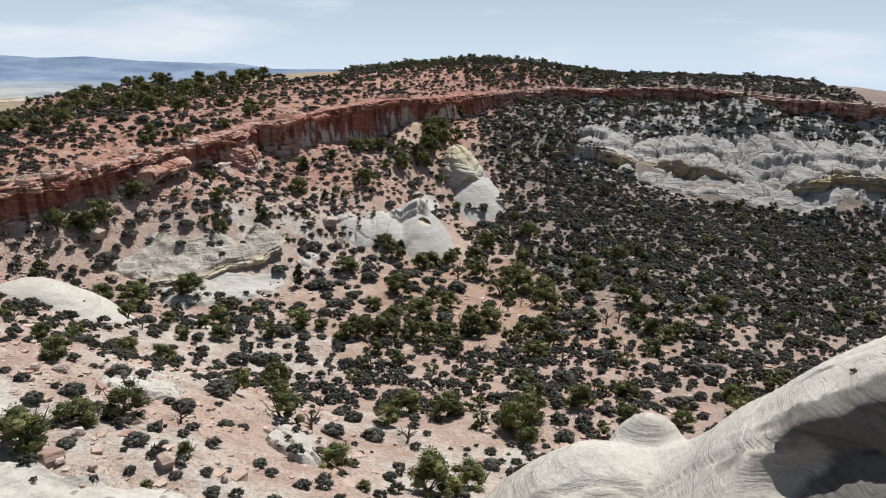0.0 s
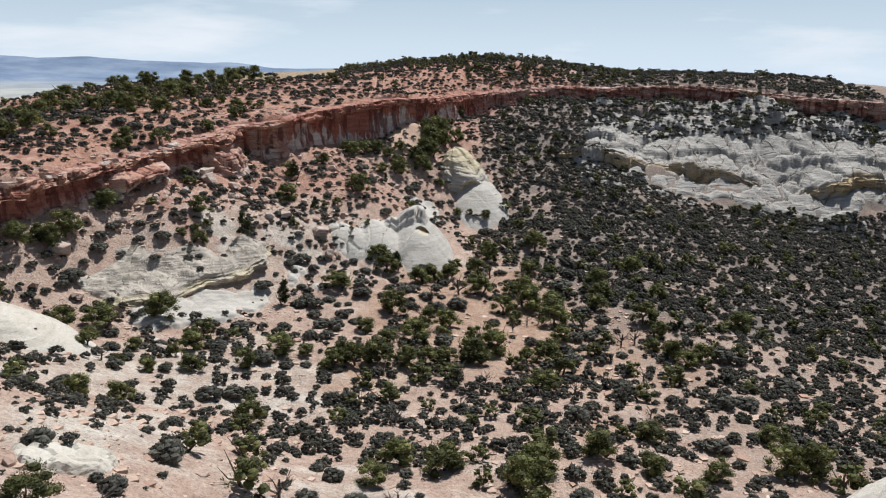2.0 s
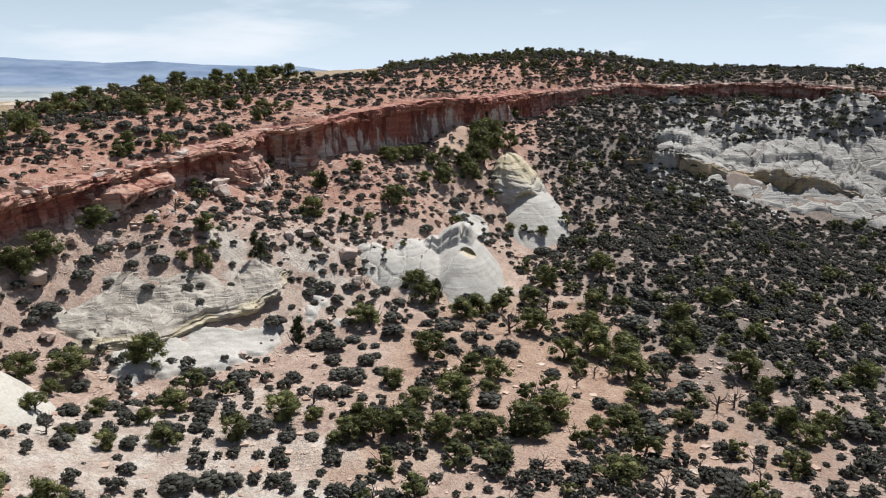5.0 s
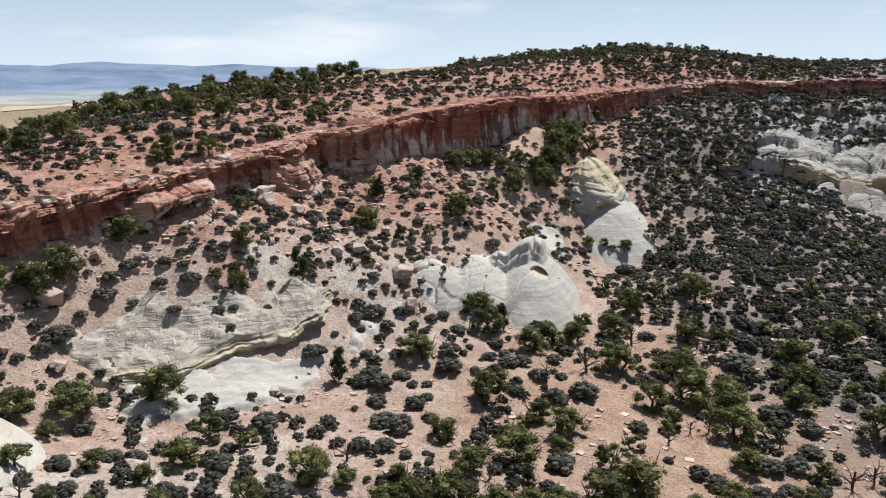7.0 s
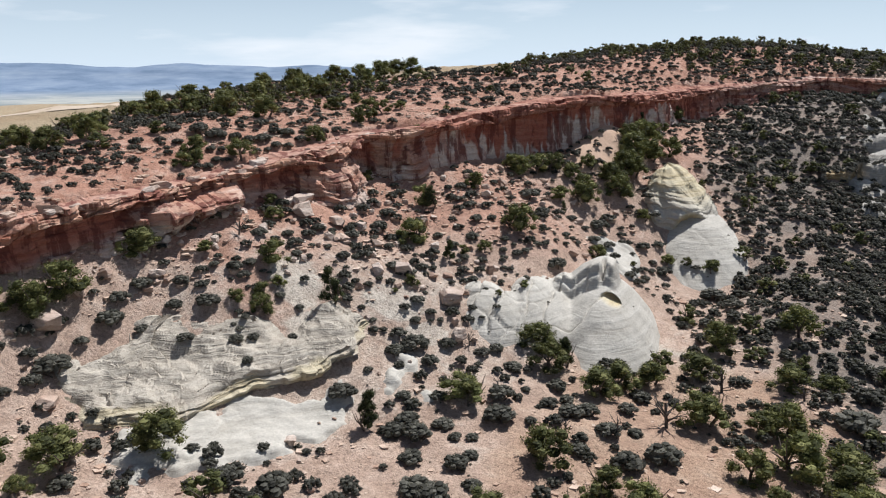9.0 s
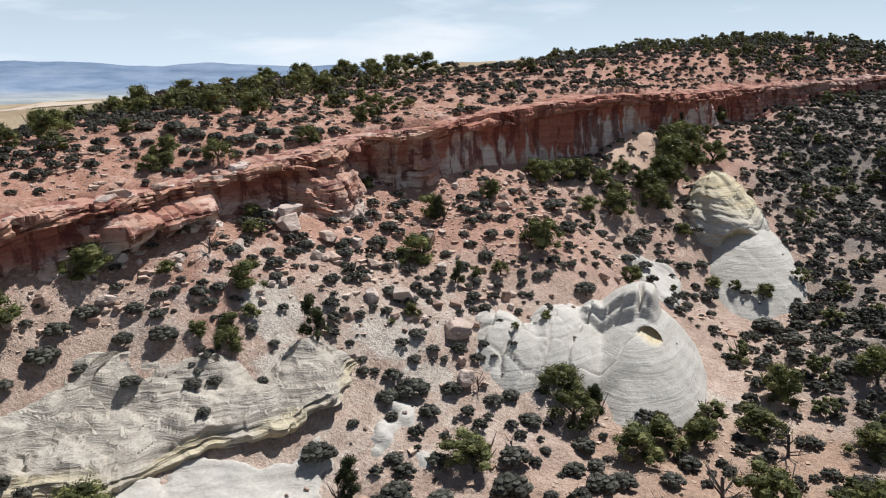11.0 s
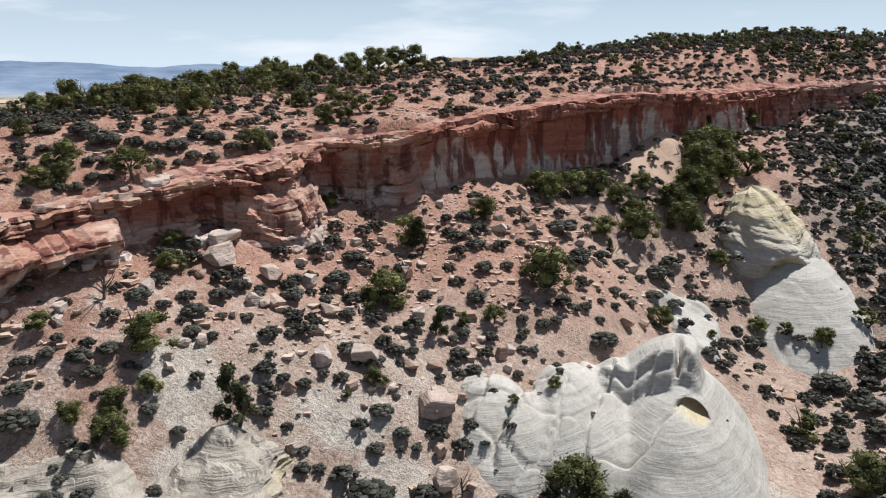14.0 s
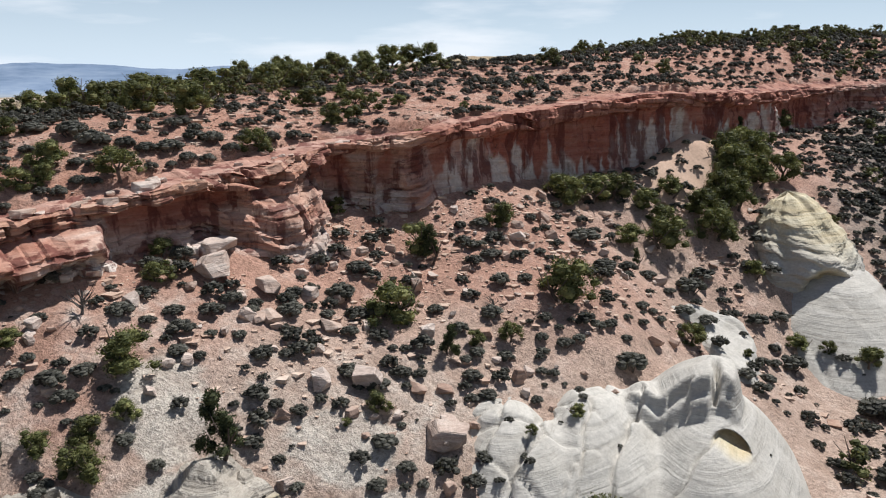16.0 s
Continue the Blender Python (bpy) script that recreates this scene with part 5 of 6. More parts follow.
BLOCKS += [(-25.1, 193.3, 2.0), (-34.4, 156.3, 2.0), (-11.0, 179.7, 1.6), (-9.5, 182.0, 1.1), (-24.3, 157.6, 2.6), (-20.4, 165.1, 1.0), (-27.9, 160.2, 1.4), (-26.2, 161.4, 1.5), (-35.3, 147.4, 1.1), (-43.6, 148.2, 0.9), (-53.7, 148.3, 1.2), (-52.3, 148.6, 0.6), (-43.1, 151.9, 1.3), (-44.1, 150.9, 1.0), (-53.4, 147.6, 0.7), (-23.4, 167.2, 1.0), (-35.6, 152.4, 1.2), (-49.8, 147.3, 0.8), (-47.5, 148.6, 0.9), (-31.4, 155.0, 0.9), (-28.5, 157.2, 0.8), (-30.0, 156.0, 0.9), (-28.3, 155.1, 1.1), (-23.1, 159.4, 0.9), (-7.9, 186.3, 0.8), (11.4, 202.8, 1.3), (-28.9, 186.0, 0.9), (-38.0, 191.8, 1.5), (-35.7, 195.9, 1.8), (-41.2, 171.6, 1.1)]
TALL_BLOCKS = []
TALL_BLOCKS += [(-20.8, 39.6, 0.6), (-13.6, 41.6, 0.5), (-21.9, 151.1, 2.0), (-33.1, 173.1, 1.4), (-29.6, 166.7, 1.5), (-21.1, 166.4, 1.2), (-23.1, 153.6, 1.0)]

# ---- rocks and plants set on the ground ----
from mathutils.bvhtree import BVHTree

_v, _f = [], []
for _ob in scene.objects:
    if _ob.parent is not None and "outcrop" in _ob.parent.get("category", ""):
        _k = len(_v)
        _v += [v.co.copy() for v in _ob.data.vertices]
        _f += [[i + _k for i in p.vertices] for p in _ob.data.polygons]
_rocks = BVHTree.FromPolygons(_v, _f)


def surface(x, y):
    """Height of ground or outcrop."""
    return float(surfaces(np.array([(x, y)]))[0])


def surfaces(p):
    out = land(*p.T)
    for k, (x, y) in enumerate(p):
        hit = _rocks.ray_cast(Vector((x, y, 90)), Vector((0, 0, -1)))[0]
        if hit and hit.z > out[k]:
            out[k] = hit.z
    return out


def block_mesh(seed, tall=False):
    """An angular sandstone block: a box cut by a few planes, with chipped edges."""
    rng = random.Random(seed)
    bm = bmesh.new()
    bmesh.ops.create_cube(bm, size=1.0)
    for v in bm.verts:
        v.co += Vector([rng.uniform(-0.24, 0.24) for _ in range(3)])
    for _ in range(9):
        n = Vector([rng.gauss(0, 1) for _ in range(3)]).normalized()
        g = bmesh.ops.bisect_plane(bm, geom=bm.verts[:] + bm.edges[:] + bm.faces[:], plane_co=n * rng.uniform(0.36, 0.52), plane_no=n, clear_outer=True)
        edges = [e for e in g["geom_cut"] if isinstance(e, bmesh.types.BMEdge)]
        if edges:
            bmesh.ops.contextual_create(bm, geom=edges)
    bmesh.ops.bevel(bm, geom=bm.edges[:], offset=0.035, segments=1, affect="EDGES")
    bmesh.ops.triangulate(bm, faces=bm.faces[:])
    bmesh.ops.subdivide_edges(bm, edges=bm.edges[:], cuts=1, use_grid_fill=True)
    for v in bm.verts:
        v.co += Vector(v.co).normalized() * noise.noise(v.co * 4 + Vector((seed, 0, 0))) * 0.05
        if tall:
            v.co.z *= 1.9
    me = bpy.data.meshes.new("boulder")
    bm.to_mesh(me)
    bm.free()
    me.materials.append(BOULDER)
    return me


BLOCK_MESHES = [block_mesh(k) for k in range(8)]
TALL_MESHES = [block_mesh(20 + k, True) for k in range(4)]
rb = random.Random(12)
for tall, places in ((False, BLOCKS), (True, TALL_BLOCKS)):
    for k, (x, y, w) in enumerate(places):
        w *= 0.85 if y > 95 else 0.7
        if surface(x, y) > float(land(x, y)) + 0.8:
            continue
        ob = new("boulder", (TALL_MESHES if tall else BLOCK_MESHES)[k % (4 if tall else 8)])
        ob.location = (x, y, surface(x, y) + w * (0.5 if tall else 0.24))
        ob.scale = (w * rb.uniform(1.0, 1.3), w * rb.uniform(0.75, 1.05), w * rb.uniform(0.5, 0.85))
        ob.rotation_euler = (rb.uniform(-0.25, 0.25), rb.uniform(-0.25, 0.25), rb.uniform(0, 6.28))
        tagged(ob, "upright leaning slab of pinkish sandstone" if tall else "angular pinkish-grey sandstone boulder fallen on the slope", "boulder", "fallen boulders")

# smaller blocks strewn below the cliff
strewn = 0
while strewn < 260:
    x, y = rb.uniform(-80, 15), rb.uniform(95, 225)
    s = float(past_rim(np.array([x]), np.array([y]))[0])
    if not -38 < s < -2.5 or float(blob(np.array([x]), np.array([y]), -46, 135, 19, 11, 38)[0]) > 0 or rb.random() > 0.25 + 0.75 * math.exp(s / 9):
        continue
    if surface(x, y) > float(land(x, y)) + 0.4:
        continue
    strewn += 1
    w = 0.4 + 1.0 * rb.random() ** 3
    ob = new("boulder", BLOCK_MESHES[rb.randrange(8)])
    ob.location, ob.scale = (x, y, surface(x, y) + w * 0.2), (w * rb.uniform(0.9, 1.4), w * rb.uniform(0.7, 1.0), w * rb.uniform(0.5, 0.9))
    ob.rotation_euler = (rb.uniform(-0.4, 0.4), rb.uniform(-0.4, 0.4), rb.uniform(0, 6.28))
    tagged(ob, "angular pinkish-grey sandstone boulder fallen on the slope", "boulder", "fallen boulders")

# caprock blocks lying along the cliff's edge
edge = spaced(RIM[4:15], 1.0)
for k in range(40):
    j = rb.randrange(4, len(edge) - 4)
    x, y, _ = edge[j]
    dx, dy = edge[j + 2][:2] - edge[j - 2][:2]
    n = math.hypot(dx, dy)
    off, w = rb.uniform(-0.6, 1.6), 0.6 + 1.4 * rb.random() ** 2
    x, y = x - dy / n * off, y + dx / n * off
    ob = new("caprock_block", BLOCK_MESHES[k % 8])
    ob.location = (x, y, float(upper_height(np.array([x]), np.array([y]))[0]) + 0.15 + 0.1 * w)
    ob.scale, ob.rotation_euler = (w * 1.3, w, w * 0.6), (rb.uniform(-0.12, 0.12), rb.uniform(-0.12, 0.12), math.atan2(dy, dx) + rb.uniform(-0.4, 0.4))
    tagged(ob, "pale pink sandstone block on the cliff edge", "boulder", "caprock blocks")

# ---- plants ----
def ball(rng, segs=6, rings=4):
    """A lumpy little blob of unit size, closed with fans."""
    v, f = [(0, 0, -0.8)], []
    for i in range(1, rings):
        p = math.pi * i / rings
        for k in range(segs):
            a = 2 * math.pi * (k + 0.5 * (i % 2)) / segs
            r = rng.uniform(0.75, 1.15)
            v.append((math.sin(p) * math.cos(a) * r, math.sin(p) * math.sin(a) * r, -math.cos(p) * r * 0.85))
    v.append((0, 0, 0.85))
    for k in range(segs):
        f.append((0, 1 + (k + 1) % segs, 1 + k))
        f.append((len(v) - 1, len(v) - 1 - segs + k, len(v) - 1 - segs + (k + 1) % segs))
        for i in range(rings - 2):
            a, b = 1 + i * segs + k, 1 + i * segs + (k + 1) % segs
            f += [(a, b, b + segs), (a, b + segs, a + segs)]
    return np.array(v), f


class Build:
    """Collects triangles."""

    def __init__(self):
        self.v, self.f, self.n = [], [], 0

    def add(self, v, f):
        self.v.append(np.asarray(v, float))
        self.f.append(np.asarray(f, int) + self.n)
        self.n += len(v)

    def clump(self, rng, c, r, leaves, leaf, core=0.72, segs=6, rings=4):
        b, f = ball(rng, segs, rings)
        self.add(b * r * core + c, f)
        for _ in range(leaves):
            d = Vector((rng.gauss(0, 1), rng.gauss(0, 1), rng.gauss(0.15, 0.9))).normalized()
            p = np.array(d) * r * rng.uniform(0.72, 1.12) * (1, 1, 0.85) + c
            s = leaf * rng.uniform(0.6, 1.3)
            a = Vector((rng.gauss(0, 1), rng.gauss(0, 1), rng.gauss(0.3, 1))).normalized()
            w = a.cross(d)
            w = w.normalized() if w.length > 0.01 else Vector((1, 0, 0))
            q = (np.array(d) * 0.55 + np.array(a) * 0.7) * s
            self.add([p - np.array(w) * s * 0.45, p + np.array(w) * s * 0.45, p + q], [(0, 1, 2)])

    def limb(self, a, b, r0, r1, segs=5):
        a, b = Vector(a), Vector(b)
        d = (b - a).normalized()
        x = d.orthogonal().normalized()
        y = d.cross(x)
        ring = lambda c, r: [tuple(c + (x * math.cos(t) + y * math.sin(t)) * r) for t in (2 * math.pi * k / segs for k in range(segs))]  # noqa: E731
        f = [(k, (k + 1) % segs, segs + (k + 1) % segs, segs + k) for k in range(segs)]
        self.add(ring(a, r0) + ring(b, r1), [t for q in f for t in ((q[0], q[1], q[2]), (q[0], q[2], q[3]))])

    def mesh(self, name, mat):
        me = quick_mesh(name, np.concatenate(self.v), np.concatenate(self.f))
        me.materials.append(mat)
        return me


def limbs_of(rng, wood, h, spread, n, r0, bend=0.25):
    """A short trunk that forks into crooked limbs; gives the limbs' ends."""
    ends, base = [], Vector((0, 0, -0.3))
    fork = Vector((rng.uniform(-bend, bend), rng.uniform(-bend, bend), h * 0.22))
    wood.limb(base, fork, r0, r0 * 0.75, 7)
    for k in range(n):
        a = 2 * math.pi * k / n + rng.uniform(-0.5, 0.5)
        mid = fork + Vector((math.cos(a) * spread * 0.45, math.sin(a) * spread * 0.45, h * rng.uniform(0.12, 0.3)))
        end = mid + Vector((math.cos(a + rng.uniform(-0.6, 0.6)) * spread * 0.4, math.sin(a) * spread * 0.4, h * rng.uniform(0.12, 0.4)))
        wood.limb(fork, mid, r0 * 0.55, r0 * 0.35)
        wood.limb(mid, end, r0 * 0.35, r0 * 0.12)
        ends += [mid, end]
    return ends


def make_tree(seed, kind, leaves=130, count=28):
    """(wood, crown) of one tree about 1 high and 1 wide, to be scaled."""
    rng = random.Random(seed)
    wood, crown = Build(), Build()
    tall = kind == "pinyon"
    ends = limbs_of(rng, wood, 1.0, 0.42 if not tall else 0.3, 5, 0.045)
    for k in range(count):
        if tall:
            z = rng.uniform(0.2, 0.98)
            rad = 0.36 * (1.1 - z) ** 0.7 * rng.uniform(0.4, 1.1)
        else:
            z = 0.08 + 0.72 * rng.random()
            rad = 0.44 * math.sqrt(max(0.05, 1 - ((z - 0.28) / 0.58) ** 2)) * rng.uniform(0.35, 1.05)
        a = rng.uniform(0, 2 * math.pi)
        c = np.array((math.cos(a) * rad, math.sin(a) * rad, z))
        if k < len(ends):
            c = 0.75 * c + 0.25 * np.array(ends[k])
        crown.clump(rng, c, rng.uniform(0.11, 0.19) if not tall else rng.uniform(0.08, 0.13), leaves, 0.055 if leaves < 40 else 0.034)
    return wood, crown


def make_shrub(seed, leaves=64, segs=6):
    rng = random.Random(seed)
    wood, crown = Build(), Build()
    for k in range(5):
        a = rng.uniform(0, 6.28)
        wood.limb((0, 0, -0.15), (math.cos(a) * 0.3, math.sin(a) * 0.3, rng.uniform(0.2, 0.5)), 0.03, 0.012, 4)
    n = rng.randint(17, 21) if leaves > 40 else rng.randint(10, 13)
    for k in range(n):
        a, rad = k * 2.4 + rng.uniform(-0.4, 0.4), 0.37 * math.sqrt((k + rng.random()) / n)
        z = 0.10 + 0.36 * math.sqrt(max(0.0, 1 - (rad / 0.42) ** 2)) * rng.uniform(0.85, 1.08)
        crown.clump(rng, np.array((math.cos(a) * rad, math.sin(a) * rad * 0.9, z)), rng.uniform(0.12, 0.17), leaves * 3 // 4, 0.08 if leaves < 40 else 0.036, 0.93, segs)
    return wood, crown


def make_snag(seed):
    rng = random.Random(seed)
    wood = Build()
    base, top = Vector((0, 0, -0.2)), Vector((rng.uniform(-0.12, 0.12), rng.uniform(-0.12, 0.12), 0.55))
    wood.limb(base, top, 0.05, 0.03, 6)
    for k in range(9):
        p = base.lerp(top, rng.uniform(0.35, 1.0))
        a = rng.uniform(0, 6.28)
        mid = p + Vector((math.cos(a) * 0.22, math.sin(a) * 0.22, rng.uniform(0.05, 0.25)))
        wood.limb(p, mid, 0.022, 0.014, 4)
        for _ in range(3):
            e = mid + Vector((math.cos(a + rng.uniform(-1, 1)) * 0.2, math.sin(a + rng.uniform(-1, 1)) * 0.2, rng.uniform(-0.02, 0.25)))
            wood.limb(mid, e, 0.012, 0.004, 3)
    return wood.mesh("trunk", DEAD)


JUNIPERS = [(w.mesh("trunk", BARK), c.mesh("crown", JUNIPER)) for w, c in (make_tree(k, "juniper") for k in range(5))]
PINYONS = [(w.mesh("trunk", BARK), c.mesh("crown", PINYON)) for w, c in (make_tree(20 + k, "pinyon") for k in range(4))]
FAR_TREES = [make_tree(120 + k, "juniper", 16, 18) for k in range(5)]
SHRUB_PARTS = [make_shrub(40 + k) for k in range(6)]
SHRUBS = [(w.mesh("stem", BARK), c.mesh("foliage", SHRUB)) for w, c in SHRUB_PARTS]
FAR_SHRUBS = [make_shrub(60 + k, 15, 5)[1] for k in range(6)]
DIM_SHRUBS = [make_shrub(70 + k, 9, 4)[1] for k in range(6)]
TUFTS = [make_shrub(90 + k, 5, 4)[1] for k in range(4)]
SNAGS = [make_snag(80 + k) for k in range(4)]
SEAT = {"juniper": ("juniper_tree", "yellow-green juniper tree with a rounded ragged crown", "tree", "junipers of the slope"),
        "pinyon": ("pinyon_tree", "dark green pinyon pine with an open crown", "tree", "pinyons of the slope"),
        "shrub": ("shrub", "low dark grey-green desert shrub on sandy ground", "shrub", "desert shrubs"),
        "snag": ("dead_tree", "bare grey dead tree with crooked branches", "dead tree", "dead trees")}


def plant(kind, x, y, width, height, pick, sink=0.0):
    """One plant of its own, with its parts."""
    name, label, category, group = SEAT[kind]
    ob = thing(name, x, y, surface(x, y) - sink, label, category, group)
    ob.rotation_euler, ob.scale = (0, 0, pick * 2.4), (width, width, height)
    if kind == "snag":
        part("trunk", SNAGS[pick % len(SNAGS)], ob)
        return ob
    wood, leaves = {"juniper": JUNIPERS, "pinyon": PINYONS, "shrub": SHRUBS}[kind][pick % {"juniper": 5, "pinyon": 4, "shrub": 6}[kind]]
    part(wood.name.split(".")[0], wood, ob)
    part(leaves.name.split(".")[0], leaves, ob)
    return ob


def scatter(n, seed, box, density, gap):
    """Random places in a box, thinned by a density and kept apart."""
    r = np.random.RandomState(seed)
    p = np.stack([r.uniform(box[0], box[1], n), r.uniform(box[2], box[3], n)], 1)
    p = p[r.rand(n) < density(p[:, 0], p[:, 1])]
    kept, cells = [], {}
    for x, y in p:
        c = (int(x // gap), int(y // gap))
        if all((x - a) ** 2 + (y - b) ** 2 > gap * gap for i in (-1, 0, 1) for j in (-1, 0, 1) for a, b in cells.get((c[0] + i, c[1] + j), ())):
            kept.append((x, y))
            cells.setdefault(c, []).append((x, y))
    return np.array(kept)


BARE = [(-5.5, 170, 11, 14, 0), (-15, 166, 7, 10, 20), (7, 203, 9, 16, 0), (-46, 135, 18, 9, 38), (-37, 135, 15, 8, 45), (36, 30, 30, 24, 0), (11, 43, 10, 8, 0), (-57, 101, 12, 9, -20), (97, 241, 53, 17, -5)]


def bare(x, y):
    return np.max([blob(x, y, *b) for b in BARE], 0) > 0.0


def shrub_density(x, y):
    s = past_rim(x, y)
    e = smooth(-2, 20, x)
    w = fractal(x, y, 16, 71, 3)
    d = np.where(s > 2, 0.68 + 0.3 * smooth(-20, 40, x), 0.66 + 0.34 * e) + w * 1.2
    d = np.maximum(d, 0.95 * smooth(-0.1, 0.2, np.maximum(blob(x, y, -60, 134, 7, 16, -25), blob(x, y, 6, 181, 11, 12))))
    d = np.where((y < 75) & (x < 5), 0.35, d)
    d = np.where((np.abs(s - 0.5) < np.where(x > 14, 1.0, 2.8)) | bare(x, y), 0, d)
    d = d * smooth(0.35, 0.1, blob(x, y, 8, 125, 14, 22)) * smooth(0.4, 0.0, blob(x, y, 30, 134, 12, 7, 30) + w) * smooth(0.4, 0.0, blob(x, y, -14, 128, 12, 7, 40) + w)
    d = d * (1 - 0.6 * smooth(18, 30, x) * smooth(150, 128, y) * smooth(0.8, 0.3, lattice(x / 11, y / 9, 92)))
    return np.clip(d * (1 - open_grass(x, y)), 0, 1)


rs = np.random.RandomState(8)
taken, counts = np.array([(x, y, w) for _, x, y, w in listed]), {}
crowd, woods, forest = Build(), Build(), Build()


def joined(build, b, x, y, z, width, height, turn):
    v = np.concatenate(b.v) * (width, width, height)
    c, s = math.cos(turn), math.sin(turn)
    build.add(np.stack([v[:, 0] * c - v[:, 1] * s + x, v[:, 0] * s + v[:, 1] * c + y, v[:, 2] + z], 1), np.concatenate(b.f))


rank = sorted(range(len(listed)), key=lambda k: math.hypot(listed[k][1] + 6, listed[k][2] - 105))
for k in rank:
    kind, x, y, w = listed[k]
    counts[kind] = counts.get(kind, 0) + 1
    tall = {"juniper": rs.uniform(0.85, 1.15), "pinyon": rs.uniform(1.15, 1.45), "shrub": rs.uniform(0.8, 1.05), "snag": rs.uniform(0.9, 1.3)}[kind]
    if kind == "shrub" and counts[kind] > 300:
        joined(crowd, FAR_SHRUBS[rs.randint(0, 6)], x, y, surface(x, y) - 0.12 * w, w * 1.12, w * 0.9 * tall, rs.uniform(0, 6.28))
    else:
        wide = min(w, 4.6 if kind == "juniper" else 9) * (1.12 if kind == "shrub" else 1.2)
        plant(kind, x, y, wide, wide * tall * (0.82 if kind == "juniper" else 0.95), int(rs.randint(0, 60)), 0.12 * wide if kind == "shrub" else 0.08)


# the tall stand beside the sand fan
for k, (x, y, w, h) in enumerate([(-21.0, 204.5, 5.0, 4.2), (-18.0, 206.5, 4.4, 4.0), (-25.0, 202.5, 4.0, 3.4), (-14.5, 206.0, 3.6, 3.4), (-4.1, 220.5, 5.6, 5.4), (-7.4, 209.4, 4.8, 4.6), (-1.0, 230.0, 5.8, 6.0), (-3.4, 214.5, 5.2, 5.4), (-0.6, 223.5, 5.4, 5.6), (-11.8, 211.0, 3.6, 3.2), (-5.6, 215.6, 4.4, 4.6)]):
    plant("juniper", x, y, w, h, 7 + 5 * k, 0.05)


# bare dead trees among the brush of the valley floor
for k in range(34):
    x, y = rs.uniform(-22, 36), rs.uniform(84, 158)
    if not bare(np.array([x]), np.array([y]))[0] and float(past_rim(np.array([x]), np.array([y]))[0]) < -12:
        w = rs.uniform(1.6, 2.9)
        plant("snag", x, y, w, w * rs.uniform(0.9, 1.5), int(rs.randint(0, 60)), 0.05)


def room(p, gap):
    """Leaves out places on or close by a listed plant, and most of those where many are listed."""
    d = np.hypot(p[:, None, 0] - taken[None, :, 0], p[:, None, 1] - taken[None, :, 1])
    free = (d > gap + 0.45 * taken[None, :, 2]).all(1)
    many = (d < 9).sum(1)
    return p[free & (rs.rand(len(p)) < np.where(many >= 5, 0.55, np.where(many >= 3, 0.85, 1.0)))]


spots = room(scatter(52000, 5, (-120, 150, 25, 350), shrub_density, 1.3), 0.4)
for (x, y), z in zip(spots, surfaces(spots)):
    size = (0.9 + 1.7 * rs.rand() ** 1.3) * (0.7 if y < 75 else 1.3 if x > 12 and y > 150 else 1.15 if x > 12 else 1.04)
    joined(crowd, (DIM_SHRUBS if y > 195 or x > 45 else FAR_SHRUBS)[rs.randint(0, 6)], x, y, z - 0.12 * size, size, size * rs.uniform(0.8, 1.1), rs.uniform(0, 6.28))
spots = room(scatter(30000, 7, (12, 150, 40, 260), lambda x, y: np.where((past_rim(x, y) < -1) & ~bare(x, y), smooth(10, 45, x) * (1 - 0.85 * smooth(150, 128, y)) * np.clip(0.42 + 1.6 * fractal(x, y, 11, 77, 3), 0, 1), 0), 1.2), 0.3)
for (x, y), z in zip(spots, surfaces(spots)):
    size = 1.0 + 1.1 * rs.rand()
    joined(crowd, DIM_SHRUBS[rs.randint(0, 6)], x, y, z - 0.12 * size, size, size * rs.uniform(0.75, 1.05), rs.uniform(0, 6.28))
small = scatter(9000, 6, (-90, 60, 30, 260), lambda x, y: np.where((past_rim(x, y) < -1) & ~bare(x, y), 0.5, 0.1), 0.9)
small = small[rs.rand(len(small)) < 0.2]
for (x, y), z in zip(small, surfaces(small)):
    size = rs.uniform(0.3, 0.75)
    joined(crowd, TUFTS[rs.randint(0, 4)], x, y, z - 0.04, size, size * 0.8, rs.uniform(0, 6.28))
brush = new("desert_brush", crowd.mesh("desert_brush", SHRUB))
tagged(brush, "dense low grey-green brush covering the slopes", "brush", kind="stuff")


def tree_density(x, y):
    s = past_rim(x, y)
    d = np.where(s > 3, 0.05 + 0.6 * smooth(0, 0.4, blob(x, y, 10, 305, 85, 50)) + 0.9 * smooth(0, 0.25, blob(x, y, -92, 198, 30, 20)) + 0.6 * smooth(0, 0.3, blob(x, y, -72, 222, 26, 14, 30)), 0.10 + 0.10 * smooth(0, 30, x) + 0.4 * smooth(0, 0.5, blob(x, y, 0, 112, 22, 26)))
    d = np.where((y < 70) & (x < 5), 0.02, d)
    d = np.where((np.abs(s - 0.5) < 3) | bare(x, y), 0, d)
    return np.clip(d * (1 - open_grass(x, y)), 0, 1)


spots = room(scatter(6500, 15, (-125, 150, 30, 350), tree_density, 2.6), 0.8)
for (x, y), z in zip(spots, surfaces(spots)):
    w, h = rs.uniform(2.2, 4.2), rs.uniform(0.7, 1.0)
    b = FAR_TREES[rs.randint(0, 5)]
    z, turn = z - 0.1, rs.uniform(0, 6.28)
    joined(woods, b[0], x, y, z, w, w * h, turn)
    joined(forest, b[1], x, y, z, w, w * h, turn)
far_woods = thing("juniper_woodland", 0, 0, 0, "dense dark green juniper and pinyon woodland", "woodland")
tagged(far_woods, kind="stuff")
part("trunks", woods.mesh("trunks", BARK), far_woods)
part("crowns", forest.mesh("crowns", JUNIPER), far_woods)

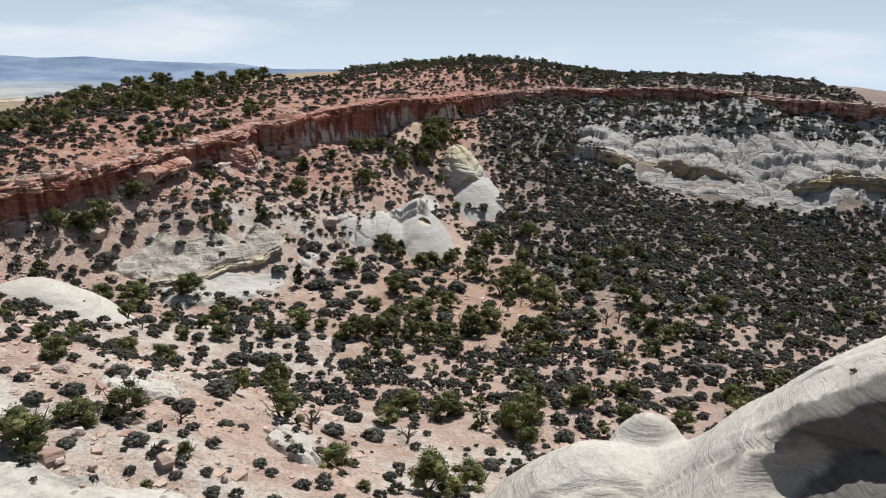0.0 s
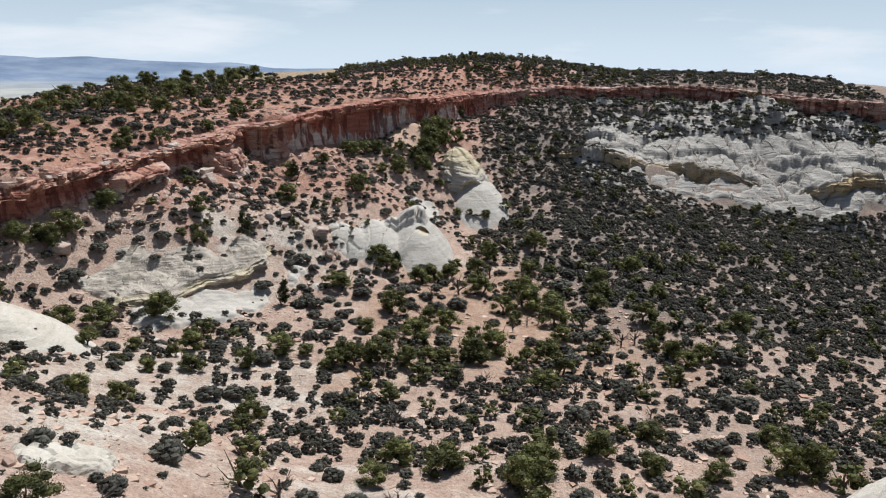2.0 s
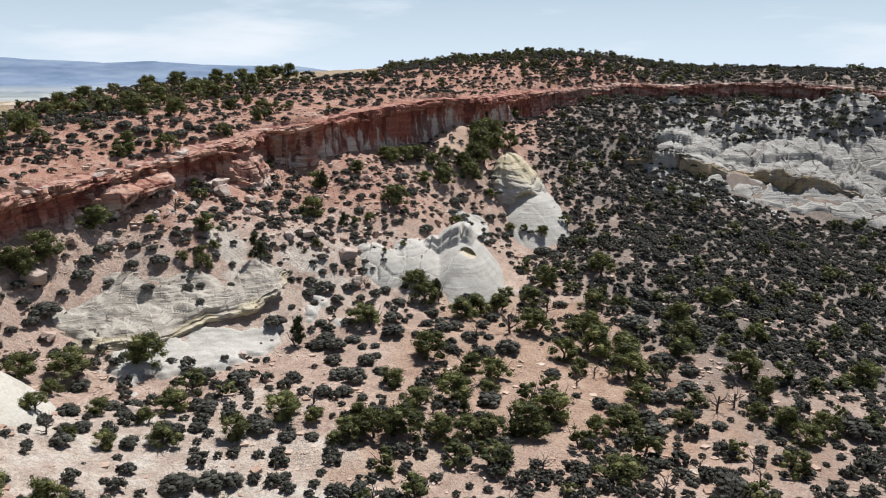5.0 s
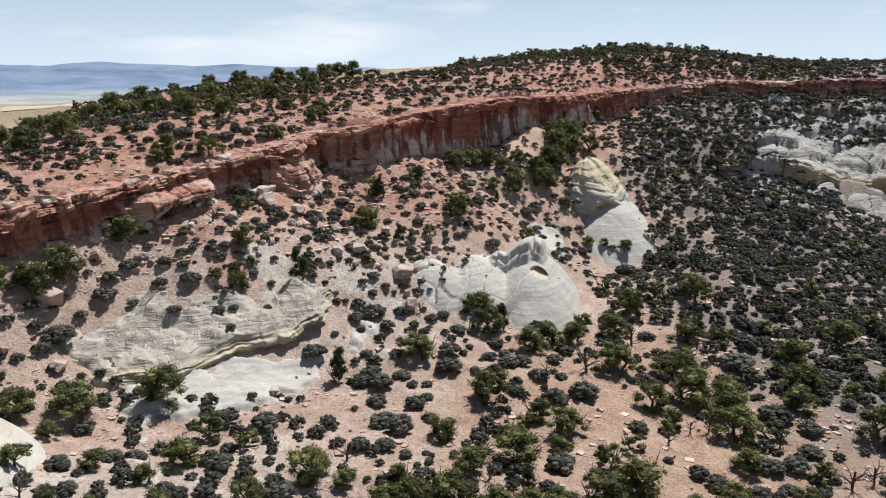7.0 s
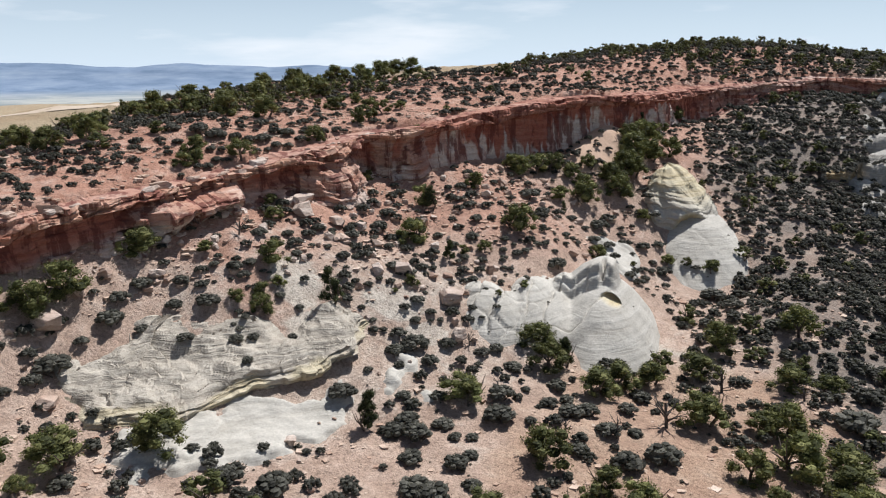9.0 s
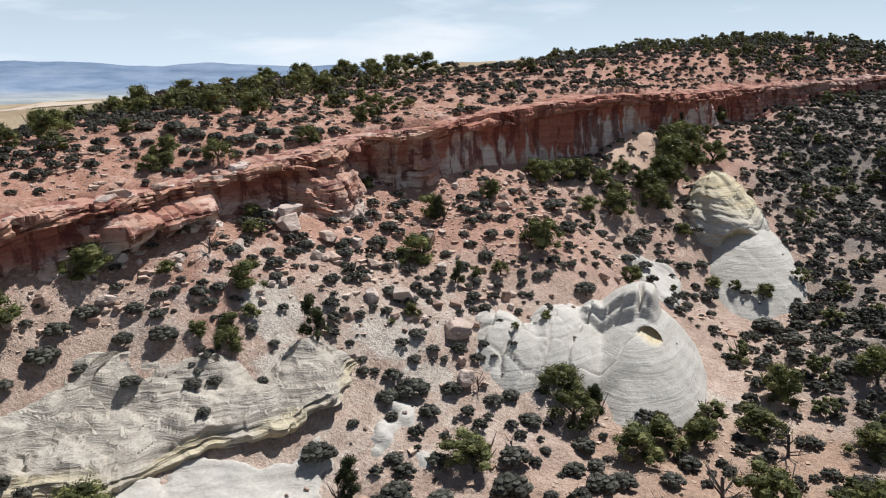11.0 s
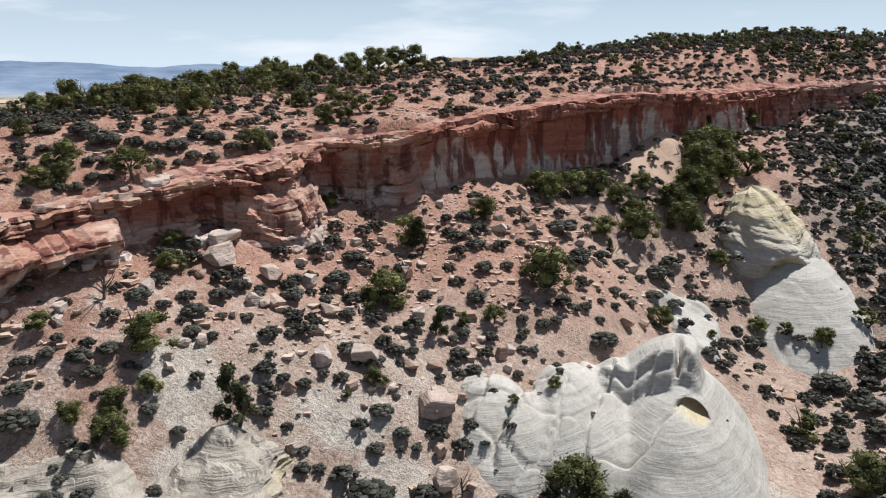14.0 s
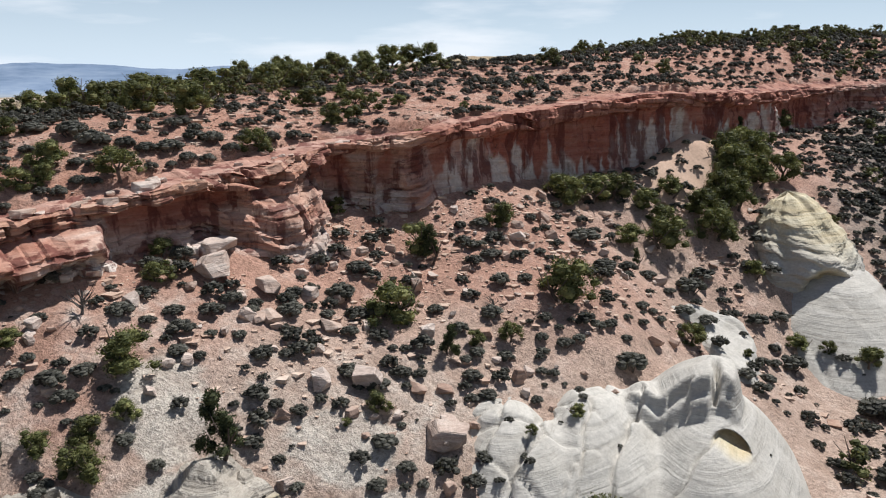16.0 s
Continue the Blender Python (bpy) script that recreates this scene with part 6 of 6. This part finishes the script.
# ---- loose stones ----
rubble = Build()


def pebble(seed):
    rng = random.Random(seed)
    v = np.array([(x, y, z) for x in (-0.5, 0.5) for y in (-0.5, 0.5) for z in (-0.5, 0.5)]) + [[rng.uniform(-0.2, 0.2) for _ in range(3)] for _ in range(8)]
    b = Build()
    b.add(v, [(0, 1, 3), (0, 3, 2), (4, 6, 7), (4, 7, 5), (0, 4, 5), (0, 5, 1), (2, 3, 7), (2, 7, 6), (0, 2, 6), (0, 6, 4), (1, 5, 7), (1, 7, 3)])
    return b


PEBBLES = [pebble(k) for k in range(8)]


def stone_density(x, y):
    s = past_rim(x, y)
    d = 0.9 * smooth(-42, -4, s) * smooth(25, 0, x) + 0.25 * (s < 0) + 0.3 * ((y < 85) & (x < 0)) + 0.25 * (s > 0) + 0.5 * smooth(0, 0.3, blob(x, y, 50, 150, 30, 40))
    return np.clip(d * (0.55 + 1.6 * fractal(x, y, 7, 91, 3)), 0, 1) * ~bare(x, y)


spots = scatter(56000, 25, (-95, 80, 35, 235), stone_density, 0.38)
for (x, y), z in zip(spots, land(*spots.T)):
    w = 0.14 + 0.42 * rs.rand() ** 4 + (0.5 * rs.rand() if rs.rand() < 0.03 else 0)
    joined(rubble, PEBBLES[rs.randint(0, 8)], x, y, z + w * 0.08, w * 1.4, w * rs.uniform(0.3, 0.7), rs.uniform(0, 6.28))
stones = new("loose_stones", rubble.mesh("loose_stones", LOOSE))
tagged(stones, "scattered angular pinkish sandstone rubble on the slopes", "stones", kind="stuff")

# ---- the dirt road over the meadow and the distance ----
def strip(name, line, width, lift, mat):
    p = spaced(line, 4.0)
    d = np.gradient(p[:, :2], axis=0)
    n = np.stack([-d[:, 1], d[:, 0]], 1) / np.hypot(*d.T)[:, None]
    cols = [p[:, :2] + n * width * k for k in (-0.5, -0.25, 0, 0.25, 0.5)]
    v = np.concatenate([np.c_[c, land(*c.T) + lift] for c in cols])
    m, i = len(p), np.arange(len(p) - 1)
    f = np.concatenate([np.stack([k * m + i, (k + 1) * m + i, (k + 1) * m + i + 1, k * m + i + 1], 1) for k in range(4)])
    return mesh_object(name, v, f, mat)


DIRT = rock_material("dirt_road", [(0.3, (0.46, 0.36, 0.27)), (0.7, (0.60, 0.50, 0.40))], (0.3, 0.3, 0.3), bump_size=0.05)
road = strip("dirt_road", [(-330, 130), (-240, 170), (-180, 200), (-153, 209.5), (-137, 215.5), (-122, 220), (-108, 228), (-104, 245), (-108, 290)], 4.5, 0.12, DIRT)
tagged(road, "pale graded dirt road across a dry grass meadow", "road", kind="structure")


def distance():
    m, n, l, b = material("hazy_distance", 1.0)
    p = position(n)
    # the far air's blue haze is put into the base colours of plain and mesas
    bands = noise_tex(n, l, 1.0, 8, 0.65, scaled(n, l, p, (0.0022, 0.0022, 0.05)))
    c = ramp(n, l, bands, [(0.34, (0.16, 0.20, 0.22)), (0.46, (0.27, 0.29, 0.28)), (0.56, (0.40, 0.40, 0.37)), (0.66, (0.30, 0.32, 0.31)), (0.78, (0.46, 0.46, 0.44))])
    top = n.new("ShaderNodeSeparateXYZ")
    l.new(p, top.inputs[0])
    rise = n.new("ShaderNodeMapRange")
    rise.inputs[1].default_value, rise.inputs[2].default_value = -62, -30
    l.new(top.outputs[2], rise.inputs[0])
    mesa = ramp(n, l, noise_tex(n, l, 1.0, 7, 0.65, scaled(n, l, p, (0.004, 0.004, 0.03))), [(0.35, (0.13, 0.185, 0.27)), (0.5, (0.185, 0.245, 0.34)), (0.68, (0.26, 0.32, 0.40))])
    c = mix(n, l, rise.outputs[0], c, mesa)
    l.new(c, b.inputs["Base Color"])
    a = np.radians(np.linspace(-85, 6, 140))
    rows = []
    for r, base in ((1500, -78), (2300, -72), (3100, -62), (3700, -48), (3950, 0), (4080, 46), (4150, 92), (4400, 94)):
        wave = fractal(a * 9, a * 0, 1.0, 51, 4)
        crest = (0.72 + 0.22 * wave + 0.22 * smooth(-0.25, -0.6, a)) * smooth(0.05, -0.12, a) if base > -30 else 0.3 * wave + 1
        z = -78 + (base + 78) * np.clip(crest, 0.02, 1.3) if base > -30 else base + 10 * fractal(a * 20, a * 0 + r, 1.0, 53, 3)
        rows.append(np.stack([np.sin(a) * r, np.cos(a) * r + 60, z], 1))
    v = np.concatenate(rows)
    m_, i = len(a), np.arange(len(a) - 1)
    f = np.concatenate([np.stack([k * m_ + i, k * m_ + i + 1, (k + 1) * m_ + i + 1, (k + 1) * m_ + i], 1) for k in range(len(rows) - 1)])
    return tagged(mesh_object("distant_backdrop", v, f, m), "mesas with blue haze painted in, beyond a wide pale valley", "backdrop", kind="structure")


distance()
